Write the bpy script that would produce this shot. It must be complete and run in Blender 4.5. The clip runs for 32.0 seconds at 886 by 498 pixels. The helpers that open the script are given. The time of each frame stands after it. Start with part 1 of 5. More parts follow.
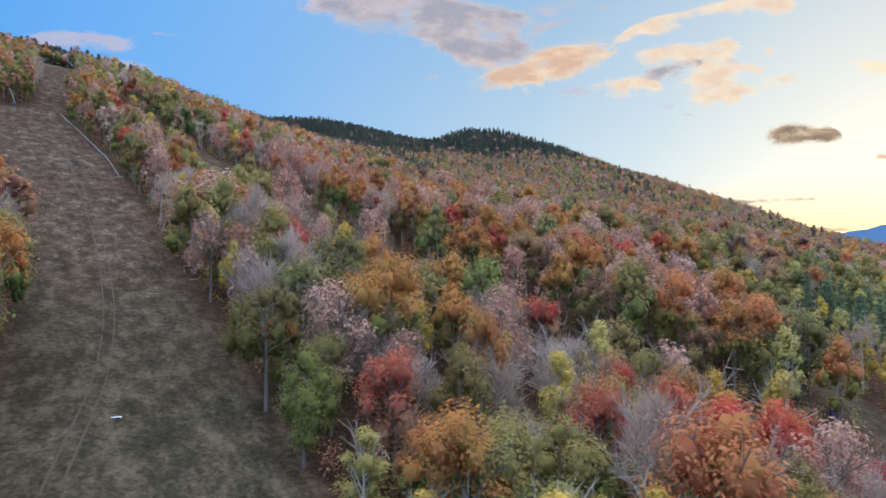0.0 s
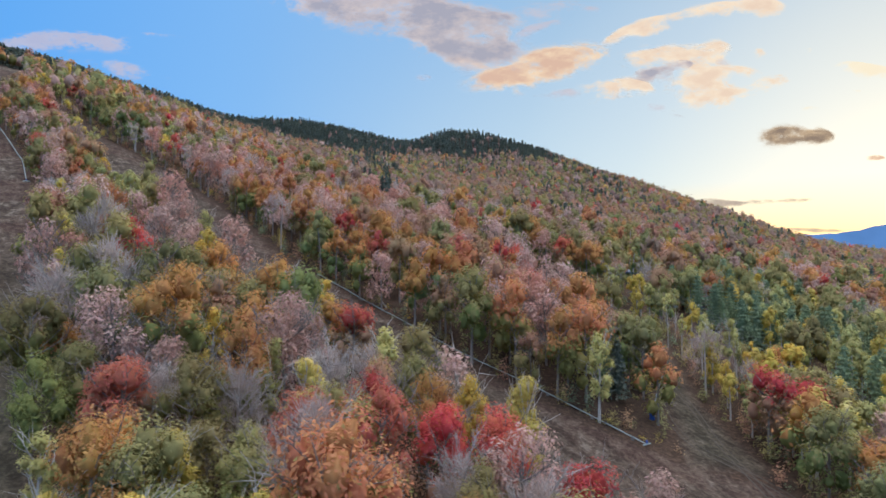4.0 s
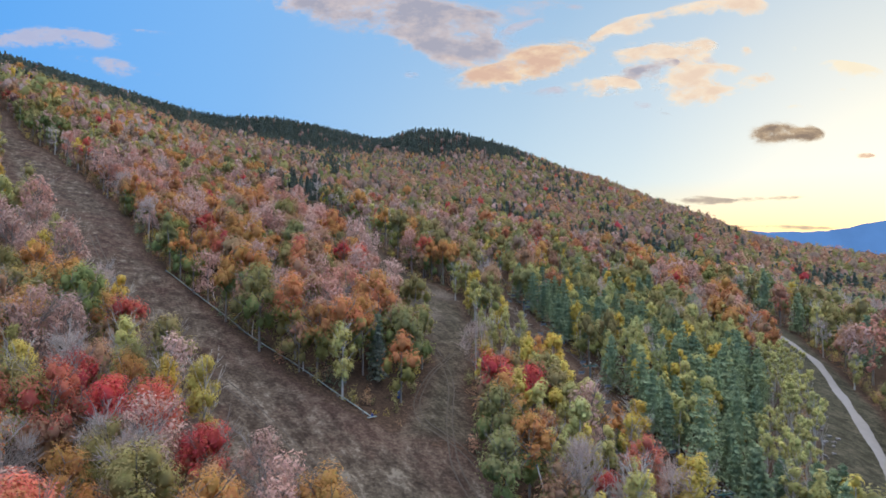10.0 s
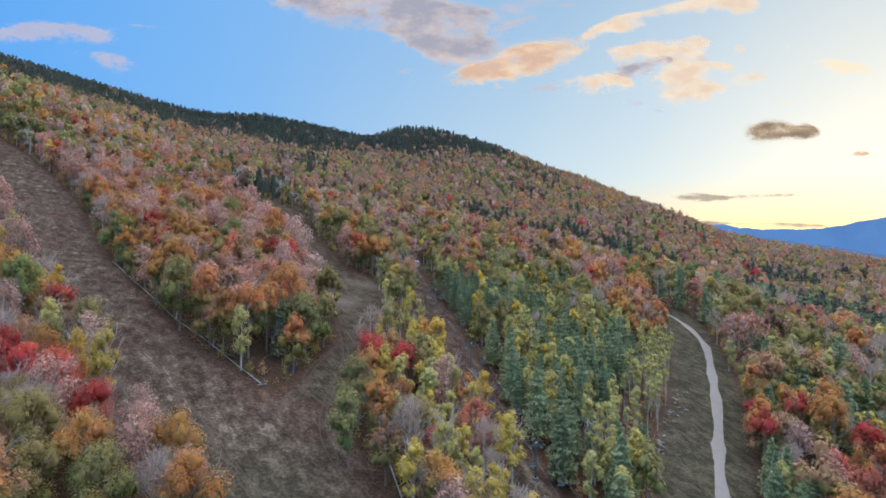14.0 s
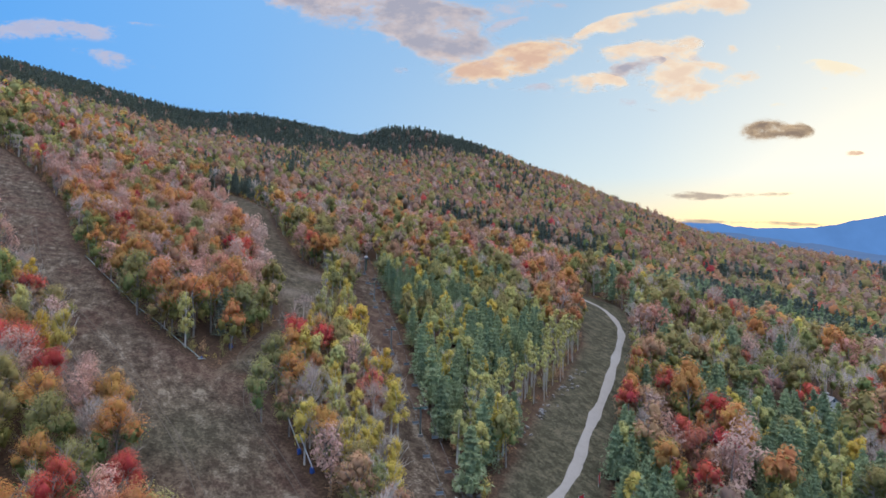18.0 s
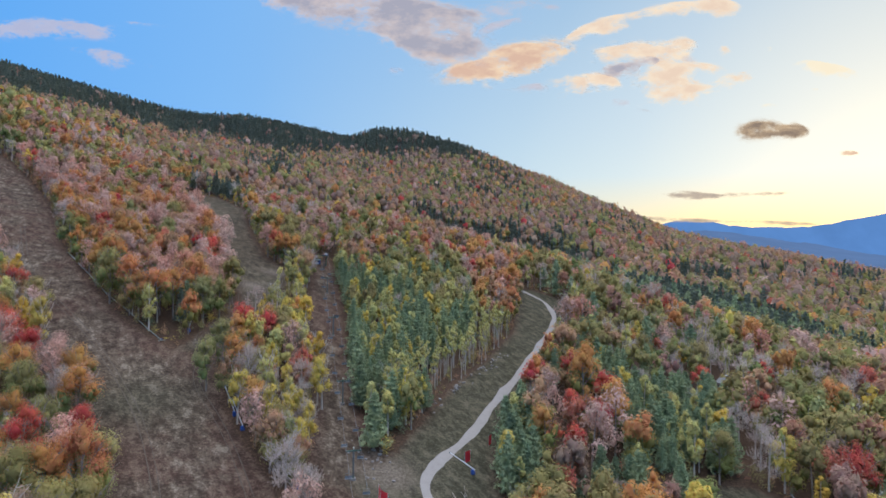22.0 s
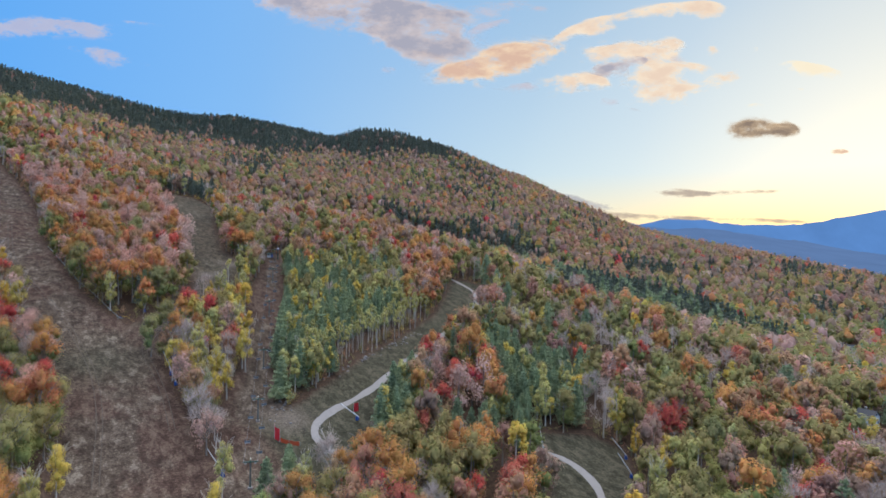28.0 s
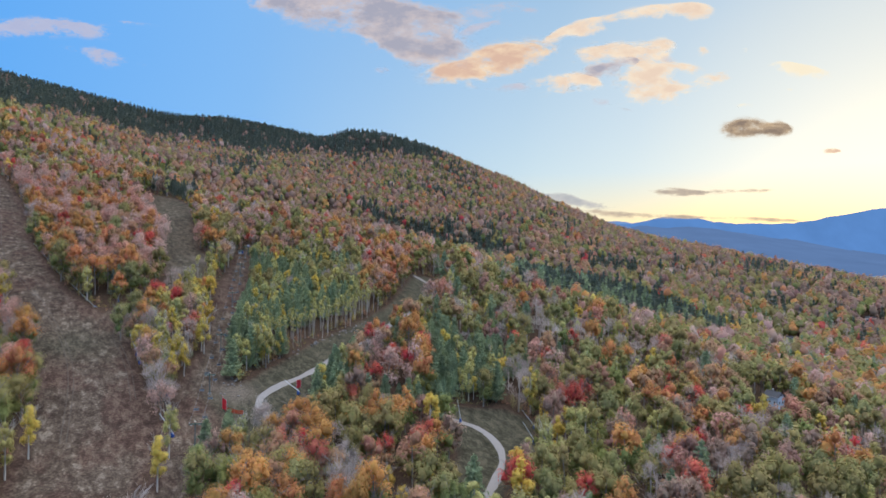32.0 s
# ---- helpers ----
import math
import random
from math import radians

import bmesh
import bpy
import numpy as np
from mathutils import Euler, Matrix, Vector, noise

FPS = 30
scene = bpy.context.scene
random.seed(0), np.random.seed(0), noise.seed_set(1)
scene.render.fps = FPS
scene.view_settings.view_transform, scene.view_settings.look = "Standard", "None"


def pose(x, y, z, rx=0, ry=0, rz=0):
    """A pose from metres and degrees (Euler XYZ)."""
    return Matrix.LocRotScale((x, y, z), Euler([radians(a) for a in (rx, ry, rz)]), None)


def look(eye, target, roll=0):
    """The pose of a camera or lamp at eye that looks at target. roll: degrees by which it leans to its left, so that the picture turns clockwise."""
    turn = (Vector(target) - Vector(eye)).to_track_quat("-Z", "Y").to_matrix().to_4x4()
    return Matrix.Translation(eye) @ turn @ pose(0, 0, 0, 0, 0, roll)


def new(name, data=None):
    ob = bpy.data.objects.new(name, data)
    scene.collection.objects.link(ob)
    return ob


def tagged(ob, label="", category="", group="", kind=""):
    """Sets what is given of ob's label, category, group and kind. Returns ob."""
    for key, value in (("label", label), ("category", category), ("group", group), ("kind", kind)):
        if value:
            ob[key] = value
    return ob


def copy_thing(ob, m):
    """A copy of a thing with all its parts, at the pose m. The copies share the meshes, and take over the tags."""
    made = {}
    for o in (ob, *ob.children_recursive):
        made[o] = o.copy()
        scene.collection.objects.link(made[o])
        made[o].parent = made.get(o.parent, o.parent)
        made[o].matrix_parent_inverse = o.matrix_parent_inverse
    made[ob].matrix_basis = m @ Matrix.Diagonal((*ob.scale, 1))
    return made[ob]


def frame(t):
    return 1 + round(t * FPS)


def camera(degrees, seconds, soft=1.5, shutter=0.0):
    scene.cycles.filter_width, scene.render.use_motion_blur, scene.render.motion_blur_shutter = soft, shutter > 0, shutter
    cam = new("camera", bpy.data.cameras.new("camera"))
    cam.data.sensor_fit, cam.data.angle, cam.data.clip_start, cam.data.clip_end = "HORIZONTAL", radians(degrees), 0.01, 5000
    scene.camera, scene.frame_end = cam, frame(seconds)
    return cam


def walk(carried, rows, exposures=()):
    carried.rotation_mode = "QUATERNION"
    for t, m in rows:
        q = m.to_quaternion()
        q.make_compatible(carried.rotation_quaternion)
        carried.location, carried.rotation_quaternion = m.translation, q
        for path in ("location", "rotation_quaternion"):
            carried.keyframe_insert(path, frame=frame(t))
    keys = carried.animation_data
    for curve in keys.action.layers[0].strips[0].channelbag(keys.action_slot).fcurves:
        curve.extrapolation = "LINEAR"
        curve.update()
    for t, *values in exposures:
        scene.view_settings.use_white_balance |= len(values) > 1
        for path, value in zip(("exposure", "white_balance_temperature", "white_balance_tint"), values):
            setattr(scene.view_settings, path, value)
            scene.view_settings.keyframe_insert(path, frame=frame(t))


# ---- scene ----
cam = camera(74.4, 32.0, 1.6, 0.5)
METRES, EYE, TILT, LEAN, TURN = 300.0, 120.0, 1.6, 0.0, 0.0
ROWS = [
    (0, 0.0000, 0.0000, 0.0000, 0.000, 0.000, -0.000),
    (0.5, 0.0140, -0.0009, 0.0007, -0.035, 0.009, -0.010),
    (1, 0.0283, -0.0018, 0.0014, -0.052, 0.017, -0.010),
    (1.5, 0.0428, -0.0028, 0.0021, -0.069, 0.009, -0.020),
    (2, 0.0575, -0.0037, 0.0027, -0.078, 0.017, -0.010),
    (2.5, 0.0723, -0.0048, 0.0034, -0.104, 0.026, -0.050),
    (3, 0.0871, -0.0059, 0.0038, -0.113, 0.035, -0.020),
    (3.5, 0.1017, -0.0073, 0.0041, -0.139, 0.043, -0.050),
    (5.5, 0.1615, -0.0171, 0.0059, -0.208, -0.017, -0.050),
    (6, 0.1763, -0.0206, 0.0060, -0.225, -0.017, -0.060),
    (6.5, 0.1911, -0.0246, 0.0060, -0.234, -0.035, -0.080),
    (7, 0.2059, -0.0292, 0.0062, -0.251, -0.061, -0.090),
    (7.5, 0.2208, -0.0340, 0.0064, -0.251, -0.087, -0.120),
    (8, 0.2358, -0.0398, 0.0066, -0.251, -0.130, -0.110),
    (8.5, 0.2506, -0.0459, 0.0070, -0.269, -0.182, -0.150),
    (9, 0.2654, -0.0527, 0.0071, -0.251, -0.217, -0.130),
    (9.5, 0.2799, -0.0606, 0.0074, -0.260, -0.260, -0.160),
    (10, 0.2942, -0.0687, 0.0076, -0.260, -0.312, -0.180),
    (10.5, 0.3082, -0.0774, 0.0076, -0.269, -0.355, -0.230),
    (11, 0.3218, -0.0865, 0.0077, -0.269, -0.416, -0.270),
    (11.5, 0.3354, -0.0961, 0.0076, -0.251, -0.468, -0.260),
    (12, 0.3486, -0.1061, 0.0077, -0.251, -0.520, -0.320),
    (12.5, 0.3614, -0.1166, 0.0078, -0.251, -0.581, -0.360),
    (13, 0.3741, -0.1273, 0.0079, -0.243, -0.650, -0.400),
    (13.5, 0.3866, -0.1384, 0.0081, -0.225, -0.702, -0.420),
    (14, 0.3986, -0.1497, 0.0082, -0.225, -0.754, -0.480),
    (14.5, 0.4105, -0.1612, 0.0083, -0.225, -0.789, -0.520),
    (16.5, 0.4570, -0.2080, 0.0085, -0.199, -0.928, -0.630),
    (17, 0.4681, -0.2203, 0.0088, -0.199, -0.954, -0.660),
    (17.5, 0.4791, -0.2325, 0.0091, -0.199, -0.988, -0.680),
    (18, 0.4902, -0.2449, 0.0096, -0.208, -1.014, -0.700),
    (18.5, 0.5013, -0.2573, 0.0099, -0.208, -1.049, -0.700),
    (19, 0.5125, -0.2699, 0.0103, -0.199, -1.075, -0.740),
    (19.5, 0.5235, -0.2825, 0.0107, -0.208, -1.084, -0.750),
    (20, 0.5347, -0.2949, 0.0110, -0.199, -1.110, -0.770),
    (20.5, 0.5459, -0.3077, 0.0113, -0.199, -1.127, -0.780),
    (21, 0.5571, -0.3204, 0.0115, -0.191, -1.136, -0.800),
    (21.5, 0.5685, -0.3330, 0.0119, -0.182, -1.162, -0.810),
    (22, 0.5796, -0.3459, 0.0120, -0.182, -1.170, -0.830),
    (22.5, 0.5909, -0.3585, 0.0122, -0.173, -1.179, -0.840),
    (23, 0.6022, -0.3713, 0.0123, -0.165, -1.205, -0.840),
    (23.5, 0.6134, -0.3841, 0.0124, -0.173, -1.214, -0.850),
    (24, 0.6246, -0.3967, 0.0125, -0.165, -1.248, -0.860),
    (24.5, 0.6357, -0.4093, 0.0125, -0.173, -1.266, -0.870),
    (25, 0.6469, -0.4220, 0.0127, -0.165, -1.309, -0.870),
    (25.5, 0.6580, -0.4347, 0.0127, -0.182, -1.335, -0.880),
    (27.5, 0.7022, -0.4858, 0.0131, -0.191, -1.422, -0.920),
    (28, 0.7132, -0.4986, 0.0133, -0.199, -1.457, -0.920),
    (28.5, 0.7243, -0.5115, 0.0135, -0.199, -1.457, -0.930),
    (29, 0.7354, -0.5245, 0.0137, -0.208, -1.491, -0.940),
    (29.5, 0.7469, -0.5375, 0.0139, -0.217, -1.517, -0.940),
    (30, 0.7583, -0.5499, 0.0140, -0.225, -1.526, -0.930),
    (30.5, 0.7708, -0.5637, 0.0142, -0.234, -1.552, -0.930),
    (31, 0.7837, -0.5774, 0.0143, -0.251, -1.561, -0.930),
    (31.5, 0.7970, -0.5914, 0.0143, -0.260, -1.578, -0.930),
    (32, 0.8105, -0.6054, 0.0145, -0.277, -1.595, -0.940),
]
walk(cam, [(t, pose(0, 0, EYE, TILT, LEAN, TURN) @ pose(METRES * x, METRES * y, METRES * z, 90 + pitch, roll, yaw)) for t, x, y, z, yaw, pitch, roll in ROWS])
# ---- world and light ----
world = bpy.data.worlds.new("evening_sky")
scene.world = world
world.use_nodes = True
wn, wl = world.node_tree.nodes, world.node_tree.links
wn.clear()
OVERHEAD = 2.75
SUN_AZ, SUN_EL = 42.0, 3.0      # degrees to the right of +y, and above the horizon
w_out = wn.new("ShaderNodeOutputWorld")
w_bg = wn.new("ShaderNodeBackground")
w_sky = wn.new("ShaderNodeTexSky")
w_sky.sky_type = "NISHITA"
w_sky.sun_disc = False
w_sky.sun_elevation, w_sky.sun_rotation = radians(SUN_EL), radians(SUN_AZ)
w_sky.altitude, w_sky.air_density, w_sky.dust_density, w_sky.ozone_density = 500, 1.0, 1.0, 2.0


def sky_ramp(value, stops):
    r = wn.new("ShaderNodeValToRGB")
    e = r.color_ramp.elements
    while len(e) < len(stops):
        e.new(0.5)
    for slot, (p, c) in zip(e, stops):
        slot.position, slot.color = p, (*c, 1)
    wl.new(value, r.inputs[0])
    return r.outputs[0]


def sky_mix(fac, a, b, mode="MIX"):
    m = wn.new("ShaderNodeMix")
    m.data_type, m.blend_type = "RGBA", mode
    for socket, v in ((m.inputs[0], fac), (m.inputs[6], a), (m.inputs[7], b)):
        if isinstance(v, float):
            socket.default_value = v
        elif isinstance(v, tuple):
            socket.default_value = (*v, 1)
        else:
            wl.new(v, socket)
    return m.outputs[2]


# twilight colours: by the angle from the sunken sun, and by height above the horizon
w_way = wn.new("ShaderNodeTexCoord").outputs["Generated"]
w_dot = wn.new("ShaderNodeVectorMath")
w_dot.operation = "DOT_PRODUCT"
wl.new(w_way, w_dot.inputs[0])
w_dot.inputs[1].default_value = (math.sin(radians(SUN_AZ)) * math.cos(radians(SUN_EL)), math.cos(radians(SUN_AZ)) * math.cos(radians(SUN_EL)), math.sin(radians(SUN_EL)))
w_xyz = wn.new("ShaderNodeSeparateXYZ")
wl.new(w_way, w_xyz.inputs[0])
w_glow = sky_ramp(w_dot.outputs["Value"], [(0.0, (0.09, 0.33, 0.80)), (0.2, (0.11, 0.39, 0.90)), (0.45, (0.19, 0.45, 0.87)), (0.66, (0.26, 0.48, 0.79)),
                                           (0.82, (0.345, 0.52, 0.72)), (0.91, (0.48, 0.60, 0.71)), (0.97, (0.69, 0.72, 0.68)), (1.0, (0.80, 0.79, 0.62))])
w_low = sky_ramp(w_xyz.outputs["Z"], [(0.0, (1, 1, 1)), (0.045, (0.75, 0.75, 0.75)), (0.13, (0, 0, 0))])
w_near_sun = sky_ramp(w_dot.outputs["Value"], [(0.72, (0, 0, 0)), (0.95, (1, 1, 1))])
w_band = sky_mix(1.0, w_low, w_near_sun, "MULTIPLY")
w_pale = sky_mix(1.0, sky_ramp(w_xyz.outputs["Z"], [(0.06, (0.62, 0.62, 0.62)), (0.40, (0, 0, 0))]), sky_ramp(w_dot.outputs["Value"], [(0.50, (0, 0, 0)), (0.84, (1, 1, 1))]), "MULTIPLY")
w_colour = sky_mix(w_pale, w_glow, (0.64, 0.75, 0.80))
w_colour = sky_mix(w_band, w_colour, (0.90, 0.67, 0.29))
w_up = sky_ramp(w_xyz.outputs["Z"], [(0.43, (0, 0, 0)), (0.80, (1, 1, 1))])
w_colour = sky_mix(w_up, w_colour, (0.84, 0.885, 1.02))
w_power = wn.new("ShaderNodeMapRange")
w_power.inputs["From Min"].default_value, w_power.inputs["From Max"].default_value = 0.43, 0.90
w_power.inputs["To Min"].default_value, w_power.inputs["To Max"].default_value = 1.0, OVERHEAD
wl.new(w_xyz.outputs["Z"], w_power.inputs["Value"])
w_colour = sky_mix(0.06, w_colour, w_sky.outputs[0])
wl.new(w_power.outputs[0], w_bg.inputs["Strength"])
wl.new(w_colour, w_bg.inputs["Color"])
wl.new(w_bg.outputs[0], w_out.inputs["Surface"])

sun = new("sun", bpy.data.lights.new("sun", "SUN"))
sun.data.energy, sun.data.angle, sun.data.color = 1.3, radians(30), (1.0, 0.86, 0.70)
sun.matrix_world = look((0, 0, 0), (-math.sin(radians(SUN_AZ)), -math.cos(radians(SUN_AZ)), -math.tan(radians(20))))


# ---- the lie of the land ----
HILL_W = [2, 1, 10, 17, -41, 19, -10, -5, -1, 2, -4, -13, 30, -25, -6, -12, 24, -2, 17, 62, 59, -8, 59, 4, -41, 1, -11, 45, 70, 53, 9, 10, -14, 20, 4,
          -6, 90, 63, 15, 55, 35, 30, 30, 10, -8, 115, 86, 55, 28, 43, 37, -9, 13, 3, 85, 56, 71, 42, 101, 51, 8, 15, 8, 47, 73, 128, 86, 74, 27, 14, 6, 1]
KNOLLS = [(-560, 800, 90, 12), (-480, 850, 80, -10), (-400, 950, 80, -23), (-330, 1050, 80, -26), (-240, 1130, 80, 5), (-20, 1110, 35, -12), (25, 1085, 40, 6),
          (140, 1085, 60, -3), (220, 1090, 70, 5), (300, 1060, 80, -2), (380, 980, 80, 5), (-300, 480, 60, -3), (-370, 520, 60, -2), (-235, 430, 60, 7),
          (-450, 760, 80, -8), (-280, 640, 90, -4), (-380, 700, 90, 2), (-260, 950, 80, -23), (440, 830, 80, 5), (520, 760, 80, -9)]
HILL_X, HILL_Y = np.arange(9) * 225.0 - 700, np.arange(8) * 220.0 - 150


def height(x, y):
    """Height of the ground: a valley floor and a row of broad swells."""
    x, y = np.asarray(x, float), np.asarray(y, float)
    ex = np.exp(-((x[..., None] - HILL_X) ** 2) / (2 * 210.0 ** 2))
    ey = np.exp(-((y[..., None] - HILL_Y) ** 2) / (2 * 210.0 ** 2))
    z = 45 - 0.012 * y + np.einsum("...i,ij,...j->...", ey, np.array(HILL_W, float).reshape(8, 9), ex)
    z = z + 24 * np.exp(-((x - 95) / 95) ** 2 - ((y - 1070) / 80) ** 2) - 10 * np.exp(-((x + 50) / 70) ** 2 - ((y - 1150) / 120) ** 2)
    z = z - 24 * np.exp(-((y - 470 + 0.05 * x) / 55) ** 2 - ((x - 150) / 210) ** 4)
    for bx, by, spread, rise in KNOLLS:
        z = z + rise * np.exp(-((x - bx) / spread) ** 2 - ((y - by) / spread) ** 2)
    return z + 0.35 * np.sin(x * 0.11 + 0.7 * np.sin(y * 0.07)) * np.cos(y * 0.09 + 1.3) + 0.15 * np.sin(x * 0.31 + y * 0.23)


def ground_at(x, y):
    return float(height(x, y))


# clearings, in plan
RUN_A = [(14, -60), (20, 0), (10, 34), (-13, 66), (-22, 82), (-36, 101), (-55, 128), (-68, 145), (-98, 189), (-137, 238), (-191, 291), (-231, 361),
         (-280, 436), (-305, 432), (-245, 352), (-207, 292), (-216, 268), (-250, 250), (-150, 172), (-101, 142), (-62, 82), (-50, 60), (-30, 20), (-25, -60)]
RUN_B = [(-195, 360), (-154, 316), (-122, 298), (-75, 258), (-45, 225), (-16, 185), (17, 153), (41, 129), (58, 114), (74, 106), (95, 100), (108, 75),
         (121, 58), (130, 48), (146, 24), (154, -4), (168, -60), (137, -60), (127, -31), (115, -4), (97, 26), (82, 45), (65, 67), (46, 85), (26, 104),
         (4, 123), (-26, 153), (-52, 189), (-93, 224), (-125, 265), (-200, 345)]
RUN_C = [(80, 104), (87, 142), (84, 160), (64, 198), (42, 236), (-6, 302), (-28, 352), (-4, 368), (25, 338), (39, 300), (56, 260), (76, 223), (95, 204),
         (99, 169), (94, 130), (97, 104)]
RUN_D = [(99, 236), (110, 236), (126, 176), (138, 126), (147, 91), (152, 77), (163, 55), (172, 40), (172, 20), (168, 5), (172, -12), (182, -30), (166, -34), (157, -10), (153, 8), (148, 22), (139, 45), (136, 71), (131, 98),
         (124, 121), (112, 171)]
FIELD_1 = [(221, 256), (228, 268), (248, 262), (250, 244), (243, 218), (228, 167), (214, 133), (201, 103), (192, 80), (191, 62), (194, 52), (192, 40), (184, 30), (170, 28), (158, 44),
           (150, 52), (160, 68), (168, 87), (177, 112), (193, 143), (210, 183), (219, 232)]
FIELD_2 = [(236, 78), (275, 84), (286, 78), (284, 53), (273, 33), (262, 6), (243, 4), (251, 43), (246, 62)]
CLEARINGS = [RUN_A, RUN_B, RUN_C, RUN_D, FIELD_1, FIELD_2]


def inside(poly, x, y):
    """Which of the points lie in the outline."""
    x, y = np.asarray(x, float), np.asarray(y, float)
    hit = np.zeros(x.shape, bool)
    for (x0, y0), (x1, y1) in zip(poly, poly[1:] + poly[:1]):
        if y0 != y1:
            hit ^= ((y0 > y) != (y1 > y)) & (x < (x1 - x0) * (y - y0) / (y1 - y0) + x0)
    return hit


def edge_distance(poly, x, y):
    best = np.full(np.shape(x), 1e9)
    for (x0, y0), (x1, y1) in zip(poly, poly[1:] + poly[:1]):
        dx, dy = x1 - x0, y1 - y0
        k = np.clip(((x - x0) * dx + (y - y0) * dy) / (dx * dx + dy * dy + 1e-9), 0, 1)
        best = np.minimum(best, np.hypot(x - x0 - k * dx, y - y0 - k * dy))
    return best


def clear_depth(polys, x, y):
    """How far inside the clearings a point lies, in metres (minus: outside)."""
    best = np.full(np.shape(x), -1e9)
    for p in polys:
        d = edge_distance(p, x, y)
        best = np.maximum(best, np.where(inside(p, x, y), d, -d))
    return best


# ---- materials ----
def material(name):
    m = bpy.data.materials.new(name)
    m.use_nodes = True
    n = m.node_tree.nodes
    return m, n, m.node_tree.links, n["Principled BSDF"]


def node(n, kind, **values):
    made = n.new(kind)
    for k, v in values.items():
        made.inputs[k.replace("_", " ")].default_value = v
    return made


def ramp(n, stops):
    r = n.new("ShaderNodeValToRGB")
    e = r.color_ramp.elements
    while len(e) < len(stops):
        e.new(0.5)
    for slot, (p, c) in zip(e, stops):
        slot.position, slot.color = p, (*c, 1)
    return r


def mixer(n, links, fac, a, b, mode="MIX"):
    m = n.new("ShaderNodeMix")
    m.data_type, m.blend_type = "RGBA", mode
    for socket, v in ((m.inputs[0], fac), (m.inputs[6], a), (m.inputs[7], b)):
        if isinstance(v, (int, float)):
            socket.default_value = v
        elif isinstance(v, tuple):
            socket.default_value = (*v, 1)
        else:
            links.new(v, socket)
    return m.outputs[2]


def noise_tex(n, links, scale, detail=4, vec=None, rough=0.6):
    t = node(n, "ShaderNodeTexNoise", Scale=scale, Detail=detail, Roughness=rough)
    if vec is not None:
        links.new(vec, t.inputs["Vector"])
    return t.outputs["Fac"]


def plain(name, colour, rough=0.6, metal=0.0, vary=0.25, scale=6.0, bump=0.2):
    """A painted, wooden or metal surface with stains and a little relief."""
    m, n, links, bsdf = material(name)
    geo = n.new("ShaderNodeTexCoord").outputs["Object"]
    big, small = noise_tex(n, links, scale * 0.3, 3, geo), noise_tex(n, links, scale * 4, 5, geo)
    dark = tuple(c * (1 - vary) for c in colour)
    c1 = mixer(n, links, big, dark, colour)
    links.new(mixer(n, links, small, c1, tuple(min(1, c * (1 + vary * 0.5)) for c in colour)), bsdf.inputs["Base Color"])
    bsdf.inputs["Roughness"].default_value, bsdf.inputs["Metallic"].default_value = rough, metal
    b = node(n, "ShaderNodeBump", Strength=bump, Distance=0.02)
    links.new(small, b.inputs["Height"])
    links.new(b.outputs[0], bsdf.inputs["Normal"])
    return m


def leaf_material(name, stops, joined=False):
    """Foliage: the hue differs from tree to tree, and a little from spray to spray."""
    m, n, links, bsdf = material(name)
    if joined:
        att = n.new("ShaderNodeAttribute")
        att.attribute_name = "hue"
        which = att.outputs["Fac"]
    else:
        which = n.new("ShaderNodeObjectInfo").outputs["Random"]
    r = ramp(n, stops)
    links.new(which, r.inputs[0])
    island = n.new("ShaderNodeNewGeometry").outputs["Random Per Island"]
    hsv = n.new("ShaderNodeHueSaturation")
    v = node(n, "ShaderNodeMapRange", To_Min=0.92, To_Max=1.09)
    links.new(island, v.inputs["Value"])
    own = n.new("ShaderNodeMath")
    own.operation, own.inputs[1].default_value = "MULTIPLY", 13.7
    links.new(which, own.inputs[0])
    own2 = n.new("ShaderNodeMath")
    own2.operation = "FRACT"
    links.new(own.outputs[0], own2.inputs[0])
    own3 = node(n, "ShaderNodeMapRange", To_Min=0.86 if joined else 0.78, To_Max=1.12 if joined else 1.18)
    links.new(own2.outputs[0], own3.inputs["Value"])
    value = n.new("ShaderNodeMath")
    value.operation = "MULTIPLY"
    links.new(v.outputs[0], value.inputs[0])
    links.new(own3.outputs[0], value.inputs[1])
    links.new(value.outputs[0], hsv.inputs["Value"])
    u = node(n, "ShaderNodeMapRange", To_Min=0.485, To_Max=0.515)
    j = n.new("ShaderNodeMath")
    j.operation, j.inputs[1].default_value = "FRACT", 0
    k = n.new("ShaderNodeMath")
    k.operation, k.inputs[1].default_value = "MULTIPLY", 7.31
    links.new(island, k.inputs[0])
    links.new(k.outputs[0], j.inputs[0])
    links.new(j.outputs[0], u.inputs["Value"])
    links.new(u.outputs[0], hsv.inputs["Hue"])
    links.new(r.outputs[0], hsv.inputs["Color"])
    links.new(hsv.outputs[0], bsdf.inputs["Base Color"])
    bsdf.inputs["Roughness"].default_value = 0.7
    bsdf.inputs["Specular IOR Level"].default_value = 0.06
    trans = n.new("ShaderNodeBsdfTranslucent")
    links.new(hsv.outputs[0], trans.inputs["Color"])
    mix = n.new("ShaderNodeMixShader")
    mix.inputs[0].default_value = 0.3
    links.new(bsdf.outputs[0], mix.inputs[1])
    links.new(trans.outputs[0], mix.inputs[2])
    links.new(mix.outputs[0], n["Material Output"].inputs["Surface"])
    return m


